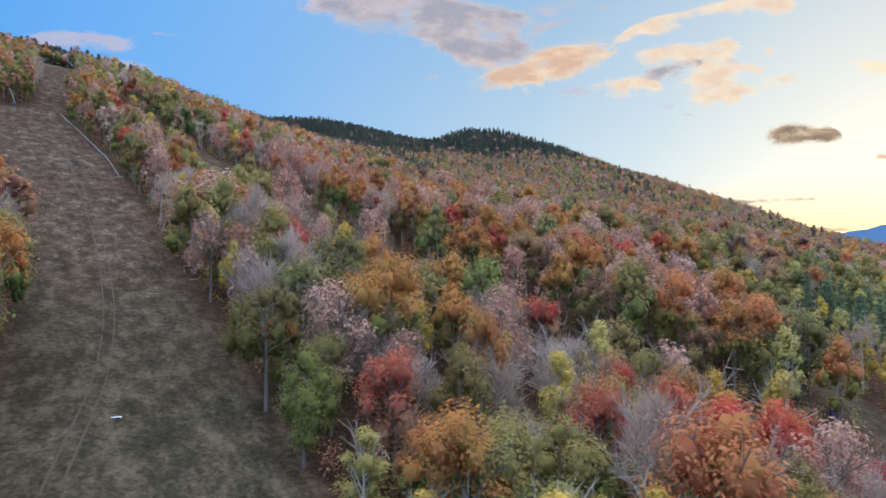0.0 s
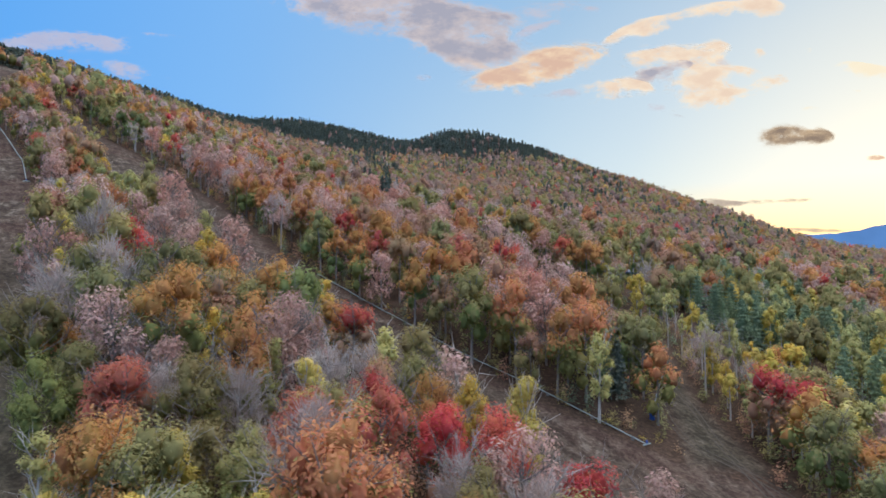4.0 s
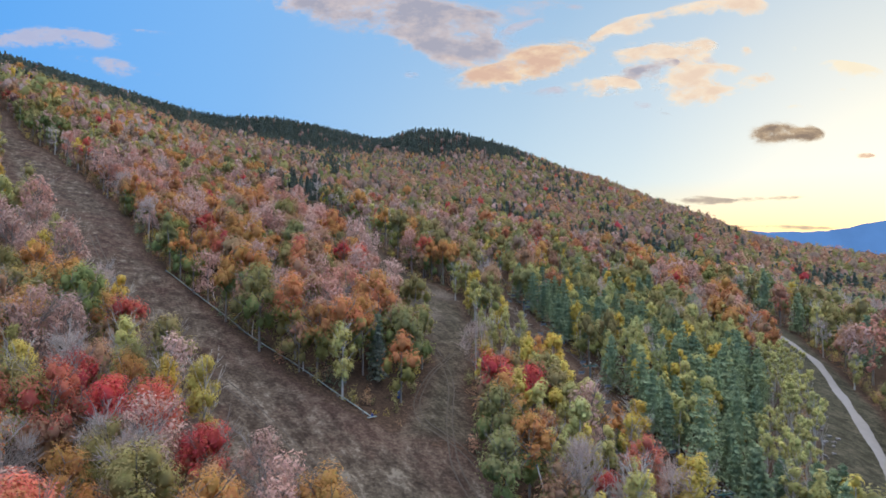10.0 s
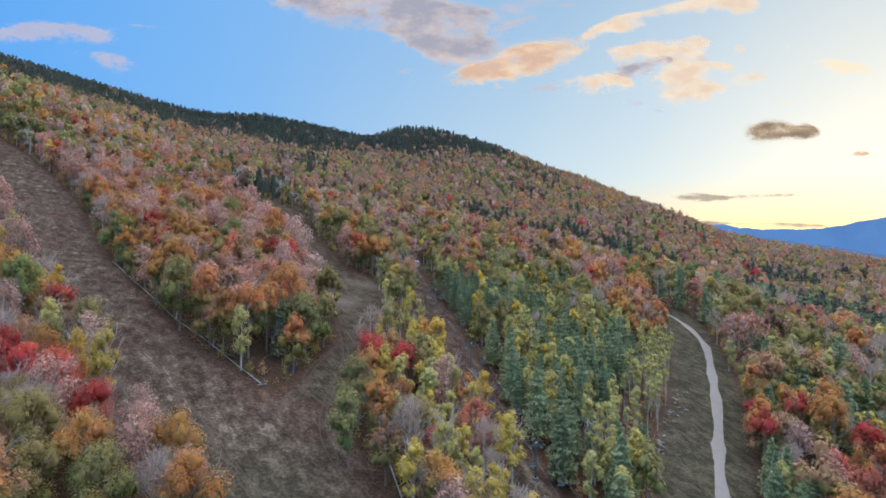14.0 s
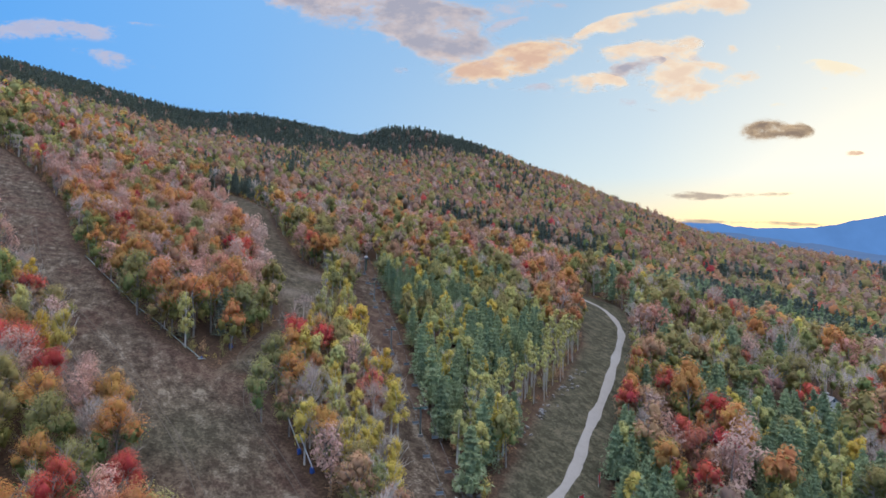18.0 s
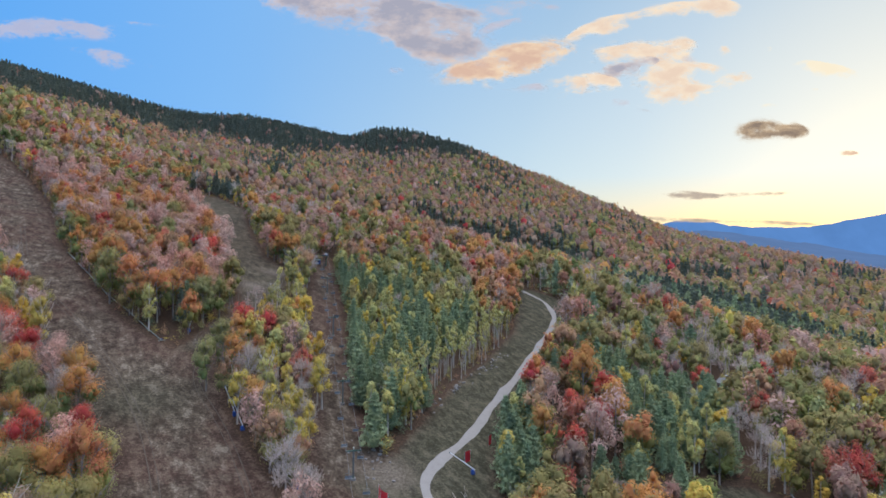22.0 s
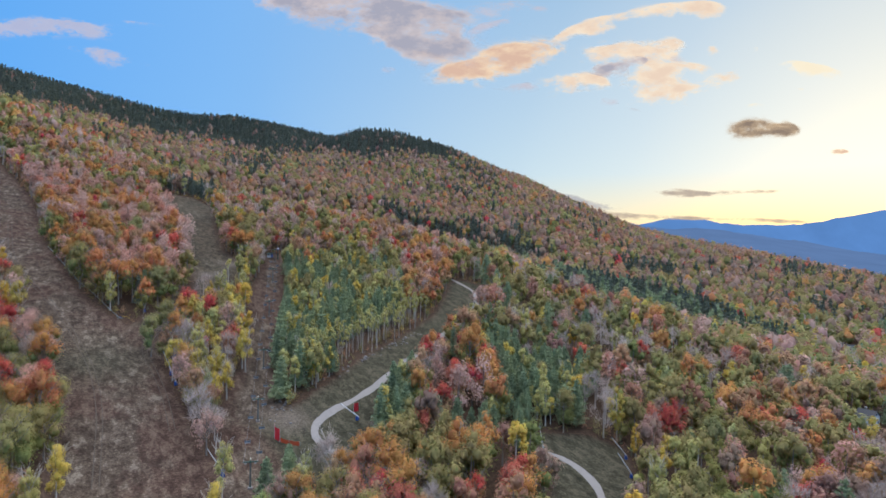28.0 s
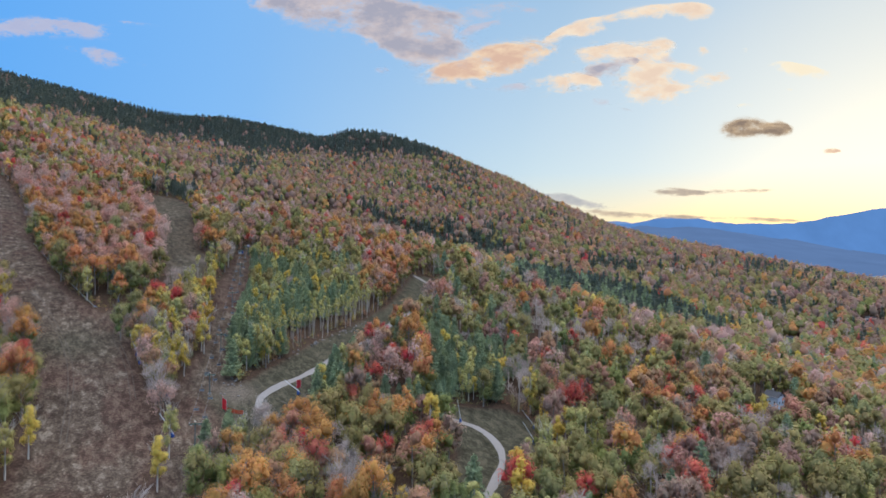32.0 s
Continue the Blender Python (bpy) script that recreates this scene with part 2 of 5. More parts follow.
HUES = {
    "red": [(0.0, (0.60, 0.085, 0.082)), (0.5, (0.61, 0.15, 0.10)), (1.0, (0.60, 0.22, 0.145))],
    "orange": [(0.0, (0.60, 0.275, 0.10)), (0.5, (0.61, 0.335, 0.115)), (1.0, (0.57, 0.235, 0.115))],
    "rust": [(0.0, (0.47, 0.27, 0.165)), (0.5, (0.49, 0.31, 0.175)), (1.0, (0.49, 0.245, 0.165))],
    # beech brown, kept greyer partly to stand in for haze on far slopes
    "umber": [(0.0, (0.365, 0.24, 0.18)), (0.5, (0.38, 0.27, 0.195)), (1.0, (0.40, 0.225, 0.18))],
    "yellow": [(0.0, (0.72, 0.49, 0.105)), (0.5, (0.67, 0.52, 0.125)), (1.0, (0.62, 0.50, 0.145))],
    "lime": [(0.0, (0.50, 0.47, 0.185)), (0.5, (0.57, 0.505, 0.19)), (1.0, (0.44, 0.45, 0.20))],
    "olive": [(0.0, (0.30, 0.29, 0.125)), (0.5, (0.37, 0.31, 0.12)), (1.0, (0.335, 0.265, 0.115))],
    "moss": [(0.0, (0.22, 0.27, 0.105)), (0.5, (0.275, 0.29, 0.095)), (1.0, (0.32, 0.27, 0.09))],
    "pink": [(0.0, (0.61, 0.375, 0.30)), (0.5, (0.59, 0.415, 0.35)), (1.0, (0.63, 0.315, 0.23))],
    "grey": [(0.0, (0.53, 0.44, 0.39)), (0.5, (0.56, 0.48, 0.43)), (1.0, (0.51, 0.39, 0.34))],
    "pine": [(0.0, (0.26, 0.335, 0.20)), (0.5, (0.335, 0.39, 0.215)), (1.0, (0.235, 0.31, 0.19))],
    "spruce": [(0.0, (0.145, 0.180, 0.15)), (0.5, (0.175, 0.20, 0.15)), (1.0, (0.135, 0.16, 0.135))],
}
LEAF = {k: leaf_material(k + "_foliage", v) for k, v in HUES.items()}
LEAF_FAR = {k: leaf_material(k + "_canopy", v, True) for k, v in HUES.items()}
BARK = plain("grey_bark", (0.26, 0.225, 0.20), 0.9, 0, 0.4, 3, 0.6)
PALE_BARK = plain("birch_bark", (0.52, 0.48, 0.43), 0.8, 0, 0.35, 3, 0.4)
TWIG = plain("bare_twigs", (0.46, 0.41, 0.37), 0.9, 0, 0.3, 2, 0.2)


def ground_material():
    m, n, links, bsdf = material("hillside_ground")
    pos = n.new("ShaderNodeNewGeometry").outputs["Position"]
    a = n.new("ShaderNodeAttribute")
    a.attribute_name = "turf"
    sep = n.new("ShaderNodeSeparateColor")
    links.new(a.outputs["Color"], sep.inputs[0])
    mapping = n.new("ShaderNodeMapping")
    mapping.vector_type = "TEXTURE"
    mapping.inputs["Rotation"].default_value = (0, 0, radians(125))
    mapping.inputs["Scale"].default_value = (1.6, 1.0, 1.0)
    links.new(pos, mapping.inputs["Vector"])
    streak = noise_tex(n, links, 0.3, 8, mapping.outputs[0], 0.72)
    patch = noise_tex(n, links, 0.045, 8, mapping.outputs[0], 0.70)
    fine = noise_tex(n, links, 1.3, 8, pos, 0.75)
    tracks = n.new("ShaderNodeMapping")
    tracks.vector_type = "TEXTURE"
    tracks.inputs["Rotation"].default_value = (0, 0, radians(127))
    tracks.inputs["Scale"].default_value = (22.0, 1.0, 1.0)
    links.new(pos, tracks.inputs["Vector"])
    track = noise_tex(n, links, 0.5, 4, tracks.outputs[0], 0.6)
    both = n.new("ShaderNodeMath")
    both.operation = "MULTIPLY_ADD"
    links.new(fine, both.inputs[0])
    both.inputs[1].default_value = 0.42
    links.new(streak, both.inputs[2])
    wear = n.new("ShaderNodeMath")
    wear.operation = "MULTIPLY_ADD"
    links.new(track, wear.inputs[0])
    wear.inputs[1].default_value = 0.30
    links.new(both.outputs[0], wear.inputs[2])
    dry = ramp(n, [(0.66, (0.038, 0.026, 0.019)), (0.80, (0.074, 0.053, 0.038)), (0.92, (0.128, 0.097, 0.071)), (1.04, (0.22, 0.178, 0.135))])
    links.new(wear.outputs[0], dry.inputs[0])
    bracken = ramp(n, [(0.66, (0.040, 0.024, 0.018)), (0.84, (0.082, 0.050, 0.037)), (1.0, (0.15, 0.105, 0.076))])
    links.new(wear.outputs[0], bracken.inputs[0])
    pr = ramp(n, [(0.44, (0, 0, 0)), (0.53, (1, 1, 1))])
    links.new(patch, pr.inputs[0])
    open_turf = node(n, "ShaderNodeMapRange", From_Min=0.58, From_Max=0.86)
    links.new(sep.outputs["Red"], open_turf.inputs["Value"])
    straw = n.new("ShaderNodeMath")
    straw.operation = "MULTIPLY"
    links.new(pr.outputs[0], straw.inputs[0])
    links.new(open_turf.outputs[0], straw.inputs[1])
    run = mixer(n, links, straw.outputs[0], bracken.outputs[0], dry.outputs[0])
    green = ramp(n, [(0.66, (0.030, 0.029, 0.019)), (0.82, (0.056, 0.052, 0.033)), (1.02, (0.112, 0.098, 0.066))])
    links.new(wear.outputs[0], green.inputs[0])
    turf = mixer(n, links, sep.outputs["Green"], run, green.outputs[0])
    litter = ramp(n, [(0.3, (0.045, 0.030, 0.021)), (0.55, (0.085, 0.053, 0.035)), (0.75, (0.13, 0.08, 0.048))])
    links.new(fine, litter.inputs[0])
    vor = node(n, "ShaderNodeTexVoronoi", Scale=0.13)
    links.new(pos, vor.inputs["Vector"])
    sep2 = n.new("ShaderNodeSeparateColor")
    links.new(vor.outputs["Color"], sep2.inputs[0])
    wood = ramp(n, [(0.0, (0.025, 0.03, 0.018)), (0.3, (0.065, 0.045, 0.03)), (0.5, (0.05, 0.045, 0.022)), (0.7, (0.08, 0.043, 0.03)), (0.85, (0.085, 0.065, 0.058)), (1.0, (0.022, 0.03, 0.022))])
    links.new(sep2.outputs[0], wood.inputs[0])
    rest = mixer(n, links, sep.outputs["Blue"], litter.outputs[0], wood.outputs[0])
    edge = n.new("ShaderNodeMath")
    edge.operation = "ADD"
    links.new(sep.outputs["Red"], edge.inputs[0])
    e2 = node(n, "ShaderNodeMapRange", To_Min=-0.25, To_Max=0.25)
    links.new(noise_tex(n, links, 0.5, 4, pos), e2.inputs["Value"])
    links.new(e2.outputs[0], edge.inputs[1])
    er = ramp(n, [(0.45, (0, 0, 0)), (0.55, (1, 1, 1))])
    links.new(edge.outputs[0], er.inputs[0])
    bare = ramp(n, [(0.3, (0.13, 0.10, 0.078)), (0.7, (0.22, 0.18, 0.145))])
    links.new(fine, bare.inputs[0])
    turf = mixer(n, links, a.outputs["Alpha"], turf, bare.outputs[0])
    base = mixer(n, links, er.outputs[0], rest, turf)
    speck = node(n, "ShaderNodeMapRange", From_Min=0.3, From_Max=0.7, To_Min=0.62, To_Max=1.36)
    links.new(fine, speck.inputs["Value"])
    hsv = n.new("ShaderNodeHueSaturation")
    links.new(speck.outputs[0], hsv.inputs["Value"])
    links.new(base, hsv.inputs["Color"])
    links.new(hsv.outputs[0], bsdf.inputs["Base Color"])
    bsdf.inputs["Roughness"].default_value = 0.95
    bsdf.inputs["Specular IOR Level"].default_value = 0.1
    b = node(n, "ShaderNodeBump", Strength=0.7, Distance=0.35)
    links.new(fine, b.inputs["Height"])
    links.new(b.outputs[0], bsdf.inputs["Normal"])
    return m


GROUND = ground_material()


# ---- mesh helpers ----
def mesh_from(name, verts, faces, mats=(), slots=None):
    """A mesh from arrays: faces of one corner count."""
    me = bpy.data.meshes.new(name)
    verts, faces = np.asarray(verts, np.float32), np.asarray(faces, np.int32)
    k = faces.shape[1]
    me.vertices.add(len(verts))
    me.vertices.foreach_set("co", verts.ravel())
    me.loops.add(faces.size)
    me.loops.foreach_set("vertex_index", faces.ravel())
    me.polygons.add(len(faces))
    me.polygons.foreach_set("loop_start", np.arange(len(faces), dtype=np.int32) * k)
    for m in mats:
        me.materials.append(m)
    if slots is not None:
        me.polygons.foreach_set("material_index", np.asarray(slots, np.int32))
    me.polygons.foreach_set("use_smooth", np.ones(len(faces), bool))
    me.update(calc_edges=True)
    return me


def part(name, bm, mat, parent, label=""):
    me = bpy.data.meshes.new(name)
    bm.to_mesh(me)
    bm.free()
    me.materials.append(mat)
    ob = new(name, me)
    ob.parent = parent
    return tagged(ob, label)


def child(name, me, parent):
    ob = new(name, me)
    ob.parent = parent
    return ob


def tube(points, radii, sides=6):
    """Arrays of a tapering tube along points."""
    points, radii = np.asarray(points, float), np.asarray(radii, float)
    way = np.gradient(points, axis=0)
    way /= np.linalg.norm(way, axis=1)[:, None] + 1e-9
    ref = np.where(np.abs(way[:, 2:3]) > 0.8, [[1.0, 0, 0]], [[0, 0, 1.0]])
    a = np.cross(way, ref)
    a /= np.linalg.norm(a, axis=1)[:, None]
    b = np.cross(way, a)
    ang = np.arange(sides) * 2 * np.pi / sides
    ring = points[:, None] + radii[:, None, None] * (np.cos(ang)[None, :, None] * a[:, None] + np.sin(ang)[None, :, None] * b[:, None])
    v = ring.reshape(-1, 3)
    f = [(i * sides + j, i * sides + (j + 1) % sides, (i + 1) * sides + (j + 1) % sides, (i + 1) * sides + j)
         for i in range(len(points) - 1) for j in range(sides)]
    return v, np.array(f)


def joined(pieces):
    vs, fs, at = [], [], 0
    for v, f in pieces:
        vs.append(v)
        fs.append(np.asarray(f) + at)
        at += len(v)
    return np.concatenate(vs), np.concatenate(fs)


def sprays(rng, centres, size, out=None, flat=0.5):
    """Kite-shaped leaf sprays at the centres, turned at random, their faces leaning outwards."""
    k = len(centres)
    nrm = rng.normal(size=(k, 3))
    if out is not None:
        nrm = nrm * flat + out
    nrm /= np.linalg.norm(nrm, axis=1)[:, None] + 1e-9
    t = rng.normal(size=(k, 3)) * 0.55 + [0, 0, 0.9]
    t -= nrm * (t * nrm).sum(1)[:, None]
    t /= np.linalg.norm(t, axis=1)[:, None] + 1e-9
    b = np.cross(nrm, t)
    s = (size * rng.uniform(0.6, 1.35, k))[:, None]
    droop = nrm * s * rng.uniform(-0.25, 0.25, (k, 1))
    v = np.stack([centres + t * s * 0.75, centres + b * s * rng.uniform(0.22, 0.44, (k, 1)) + droop, centres - t * s * 0.75,
                  centres - b * s * rng.uniform(0.22, 0.44, (k, 1)) + droop], 1).reshape(-1, 3)
    return v, np.arange(k * 4).reshape(-1, 4)


def ground_sheet():
    """One sheet for the whole land, finest where it lies near the flight."""
    xs = np.unique(np.concatenate([np.arange(-4700, -900, 200), np.arange(-900, -320, 30), np.arange(-320, 460, 3.0), np.arange(460, 1300, 30), np.arange(1300, 4800, 200)]))
    ys = np.unique(np.concatenate([np.arange(-1500, -200, 100), np.arange(-200, 420, 3.0), np.arange(420, 1500, 25), np.arange(1500, 4800, 200)]))
    gx, gy = np.meshgrid(xs, ys)
    v = np.stack([gx, gy, height(gx, gy)], -1).reshape(-1, 3)
    nx = len(xs)
    i = (np.arange(len(ys) - 1)[:, None] * nx + np.arange(nx - 1)[None]).ravel()
    me = mesh_from("ground", v, np.stack([i, i + 1, i + 1 + nx, i + nx], 1), [GROUND])
    me.polygons.foreach_set("use_smooth", np.ones(len(me.polygons), bool))
    x, y = v[:, 0], v[:, 1]
    near = (np.abs(x) < 480) & (y < 480)
    red, green = np.zeros(len(x)), np.zeros(len(x))
    red[near] = np.clip(clear_depth(CLEARINGS, x[near], y[near]) / 13 + 0.5, 0, 1)
    green[near] = np.clip(clear_depth([FIELD_1, FIELD_2], x[near], y[near]) / 6 + 0.5, 0, 1)
    green[near] = np.maximum(green[near], 0.6 * np.clip(clear_depth([RUN_C], x[near], y[near]) / 6 + 0.5, 0, 1))
    green[near] = np.maximum(green[near], 0.75 * np.exp(-(np.hypot(x[near] - 84, y[near] - 70) / 17) ** 2) + 0.5 * np.exp(-(np.hypot(x[near] + 20, y[near] - 60) / 14) ** 2))
    green[near] = np.maximum(green[near], 0.75 * np.clip(clear_depth([RUN_A], x[near], y[near]) / 6 + 0.5, 0, 1) * np.clip((150 - y[near]) / 50, 0, 1))
    sand = np.exp(-(np.hypot(x - 89, (y - 203) * 1.6) / 7) ** 2) + np.exp(-(np.hypot(x - 83, y - 178) / 5) ** 2) + 0.8 * np.exp(-(np.hypot(x - 160, y - 60) / 8) ** 2)
    blue = ((y > 1200) | (x > 900) | (x < -700)).astype(float)
    att = me.color_attributes.new("turf", "FLOAT_COLOR", "POINT")
    att.data.foreach_set("color", np.stack([red, green, blue, np.clip(sand, 0, 1)], 1).astype(np.float32).ravel())
    return tagged(new("ground", me), "autumn hillside of dry mown grass and leaf litter", "ground", kind="structure")


ground_sheet()


def ribbon(path, width, step=2.0, lift=0.07):
    """A draped strip along a smoothed path, ragged at its edges."""
    p = np.array(path, float)
    for _ in range(3):
        q = np.empty((2 * len(p) - 2, 2))
        q[0::2], q[1::2] = 0.75 * p[:-1] + 0.25 * p[1:], 0.25 * p[:-1] + 0.75 * p[1:]
        p = np.concatenate([p[:1], q, p[-1:]])
    s = np.concatenate([[0], np.cumsum(np.linalg.norm(np.diff(p, axis=0), axis=1))])
    at = np.arange(0, s[-1], step)
    p = np.stack([np.interp(at, s, p[:, 0]), np.interp(at, s, p[:, 1])], 1)
    w = np.gradient(p, axis=0)
    w /= np.linalg.norm(w, axis=1)[:, None]
    side = np.stack([-w[:, 1], w[:, 0]], 1)
    rng = np.random.default_rng(5)
    rows = []
    cols = np.linspace(-1, 1, 7)
    wide = width * (1 + 0.18 * np.sin(at * 0.21) + rng.normal(0, 0.06, len(at))) / 2
    for c in cols:
        q = p + side * (c * wide)[:, None]
        rows.append(np.stack([q[:, 0], q[:, 1], height(q[:, 0], q[:, 1]) + lift * (1.6 - abs(c)) - 0.1 * (abs(c) == 1)], 1))
    v = np.stack(rows, 1).reshape(-1, 3)
    k = len(cols)
    i = (np.arange(len(at) - 1)[:, None] * k + np.arange(k - 1)[None]).ravel()
    return v, np.stack([i, i + 1, i + 1 + k, i + k], 1)


GRAVEL = plain("pale_gravel", (0.27, 0.245, 0.225), 0.95, 0, 0.55, 1.6, 0.9)
for path in ([(222, 266), (230, 257), (238, 246), (238, 215), (223, 177), (208, 140), (194, 111), (185, 88), (176, 73), (170, 62), (171, 52), (178, 45), (190, 38)],
             [(236, 74), (250, 67), (261, 64), (268, 54), (269, 42), (265, 28), (256, 6), (250, -10)]):
    ob = new("road", mesh_from("road", *ribbon(path, 3.7), [GRAVEL]))
    tagged(ob, "pale gravel service track winding through mown grass", "road", kind="structure")
# ---- trees ----
def lump(rng, centre, radii, around=8, rings=5, rough=0.12):
    """Arrays of an uneven leafy mass, closed but for a pinhole at top and foot."""
    th = np.linspace(0.12, np.pi - 0.12, rings + 1)[:, None]
    ph = np.arange(around)[None] * 2 * np.pi / around + rng.uniform(0, 6.28)
    r = 1 + rng.normal(0, rough, (rings + 1, around))
    v = np.stack([np.sin(th) * np.cos(ph) * r, np.sin(th) * np.sin(ph) * r, np.cos(th) * r], -1).reshape(-1, 3) * radii + centre
    i, j = np.meshgrid(np.arange(rings), np.arange(around), indexing="ij")
    k = (j + 1) % around
    f = np.stack([i * around + j, (i + 1) * around + j, (i + 1) * around + k, i * around + k], -1).reshape(-1, 4)
    return v, f


def broadleaf(seed, tall, wide, leaves, size, sparse=0.0, slim=1.0, lift=0.0):
    """A broadleaved tree: (wood, crown sprays, slot of each spray). sparse: share of the crown that has dropped its leaves."""
    rng = np.random.default_rng(seed)
    base = 0.30 if sparse < 0.5 else 0.25
    bend = rng.normal(0, 0.25, 2)
    zs = np.linspace(-0.6, tall * 0.78, 6)
    trunk = np.stack([bend[0] * (zs / tall) ** 2 * 3, bend[1] * (zs / tall) ** 2 * 3, zs], 1)
    wood = [tube(trunk, np.linspace(0.24, 0.06, 6) * tall / 16 * (0.55 if lift else 1), 6)]
    tips = []
    for i in range(15 if sparse >= 1 else 11):
        z0 = tall * rng.uniform(base, 0.68)
        ang = i * 2.4 + rng.uniform(-0.4, 0.4)
        reach = wide * rng.uniform(0.65, 1.0) * (1.15 - 0.6 * abs(z0 / tall - 0.45))
        rise = tall * rng.uniform(0.14, 0.30)
        p0 = np.array([np.interp(z0, zs, trunk[:, 0]), np.interp(z0, zs, trunk[:, 1]), z0])
        way = np.array([math.cos(ang), math.sin(ang), 0])
        pts = np.array([p0, p0 + way * reach * 0.4 + [0, 0, rise * 0.45], p0 + way * reach * 0.8 + [0, 0, rise]])
        wood.append(tube(pts, np.array([0.10, 0.06, 0.02]) * tall / 16 * (0.4 if lift else 1.25 if sparse > 0.8 else 1), 4))
        tips.append((pts, way))
    if sparse > 0 and not lift:
        for pts, way in tips:
            for _ in range(int(13 * sparse) + 2):
                k = rng.uniform(0.35, 1.0)
                p = pts[0] * (1 - k) + pts[2] * k
                d = way * rng.uniform(0.2, 0.9) + rng.normal(0, 0.45, 3) + [0, 0, 0.9]
                d *= rng.uniform(1.2, 2.6) * tall / 16 / np.linalg.norm(d)
                wood.append(tube([p, p + d * 0.5 + rng.normal(0, 0.08, 3), p + d], [0.042, 0.028, 0.012], 3))
    # the crown: a cluster of leafy lobes, each thickest on its upper side
    count = 18 if leaves > 900 else 14 if leaves > 300 else 9
    u = rng.normal(size=(count, 3))
    u /= np.linalg.norm(u, axis=1)[:, None]
    u[:, 2] = np.where(rng.random(count) < 0.66, np.abs(u[:, 2]) * 1.05 - 0.05, -1.0 * np.abs(u[:, 2]))
    u[0] = (0, 0, 1)
    centre = np.array([bend[0], bend[1], tall * (0.50 + lift)])
    size_xy, size_z = wide * slim, tall * (0.45 - lift)
    hub = centre + u * rng.uniform(0.45, 0.74, count)[:, None] * [size_xy, size_xy, size_z]
    lobe = rng.uniform(0.30, 0.50, count) * wide * slim
    own = rng.choice(count, leaves, p=lobe ** 2 / (lobe ** 2).sum())
    way = rng.normal(size=(leaves, 3)) + [0, 0, 0.55]
    way /= np.linalg.norm(way, axis=1)[:, None]
    at = hub[own] + way * (lobe[own] * (1 + rng.normal(0, 0.13, leaves) - 0.35 * (rng.random(leaves) < 0.2)))[:, None] * [0.86, 0.86, 1.12]
    v, f = sprays(rng, at, size, way + [0, 0, 0.3 if leaves > 120 else 0.9], 0.17)
    turn_z = tall * rng.uniform(0.44, 0.60)
    low = ((at[:, 2] < turn_z + rng.normal(0, tall * 0.06, leaves)) | (rng.random(leaves) < 0.03)).astype(int)
    # the dense inside of the crown, behind its outer sprays
    if leaves <= 120:
        inner = [lump(rng, centre, (size_xy * 0.72, size_xy * 0.72, size_z * 0.56), 7, 4, 0.2)] if sparse < 1 else []
    elif sparse > 0.8:
        inner = []
    else:
        fine, k = ((8, 5), 0.42) if leaves > 900 else ((6, 4), 0.50)
        inner = [lump(rng, h, (k * r, k * r, 1.3 * k * r), *fine, 0.26) for h, r in zip(hub, lobe)]
    if sparse > 0.8:
        # fine bare twigs, reaching up and out
        twigs = int(leaves * (1.0 if leaves > 140 else 0.8)) if sparse < 1 else int(leaves * 0.62)
        pick_at = rng.integers(0, leaves, twigs)
        run = way[pick_at] * 0.8 + [0, 0, 0.6] + rng.normal(0, 0.28, (twigs, 3))
        run /= np.linalg.norm(run, axis=1)[:, None]
        side = np.cross(run, rng.normal(size=(twigs, 3)))
        side /= np.linalg.norm(side, axis=1)[:, None]
        mid = hub[own[pick_at]] + way[pick_at] * (lobe[own[pick_at]] * rng.uniform(0.3, 1.1, twigs))[:, None] * [1, 1, 0.9]
        ln, wd = (size * rng.uniform(1.5, 3.0, twigs))[:, None], (size * rng.uniform(0.045, 0.10, twigs))[:, None]
        tv = np.stack([mid - run * ln * 0.5 - side * wd, mid + run * ln * 0.5 - side * wd * 0.3, mid + run * ln * 0.5 + side * wd * 0.3, mid - run * ln * 0.5 + side * wd], 1).reshape(-1, 3)
        if sparse >= 1:
            v, f, low = tv, np.arange(twigs * 4).reshape(-1, 4), np.ones(twigs, int)
        else:
            v, f, low = np.concatenate([v, tv]), np.arange((leaves + twigs) * 4).reshape(-1, 4), np.concatenate([low, np.ones(twigs, int)])
    if inner:
        iv, jf = joined(inner)
        v, f = np.concatenate([v, iv]), np.concatenate([f, jf + len(v)])
        mid = iv[jf].mean(1)[:, 2]
        low = np.concatenate([low, (mid < turn_z + rng.normal(0, tall * 0.05, len(mid))).astype(int)])
    return joined(wood), (v, f), low


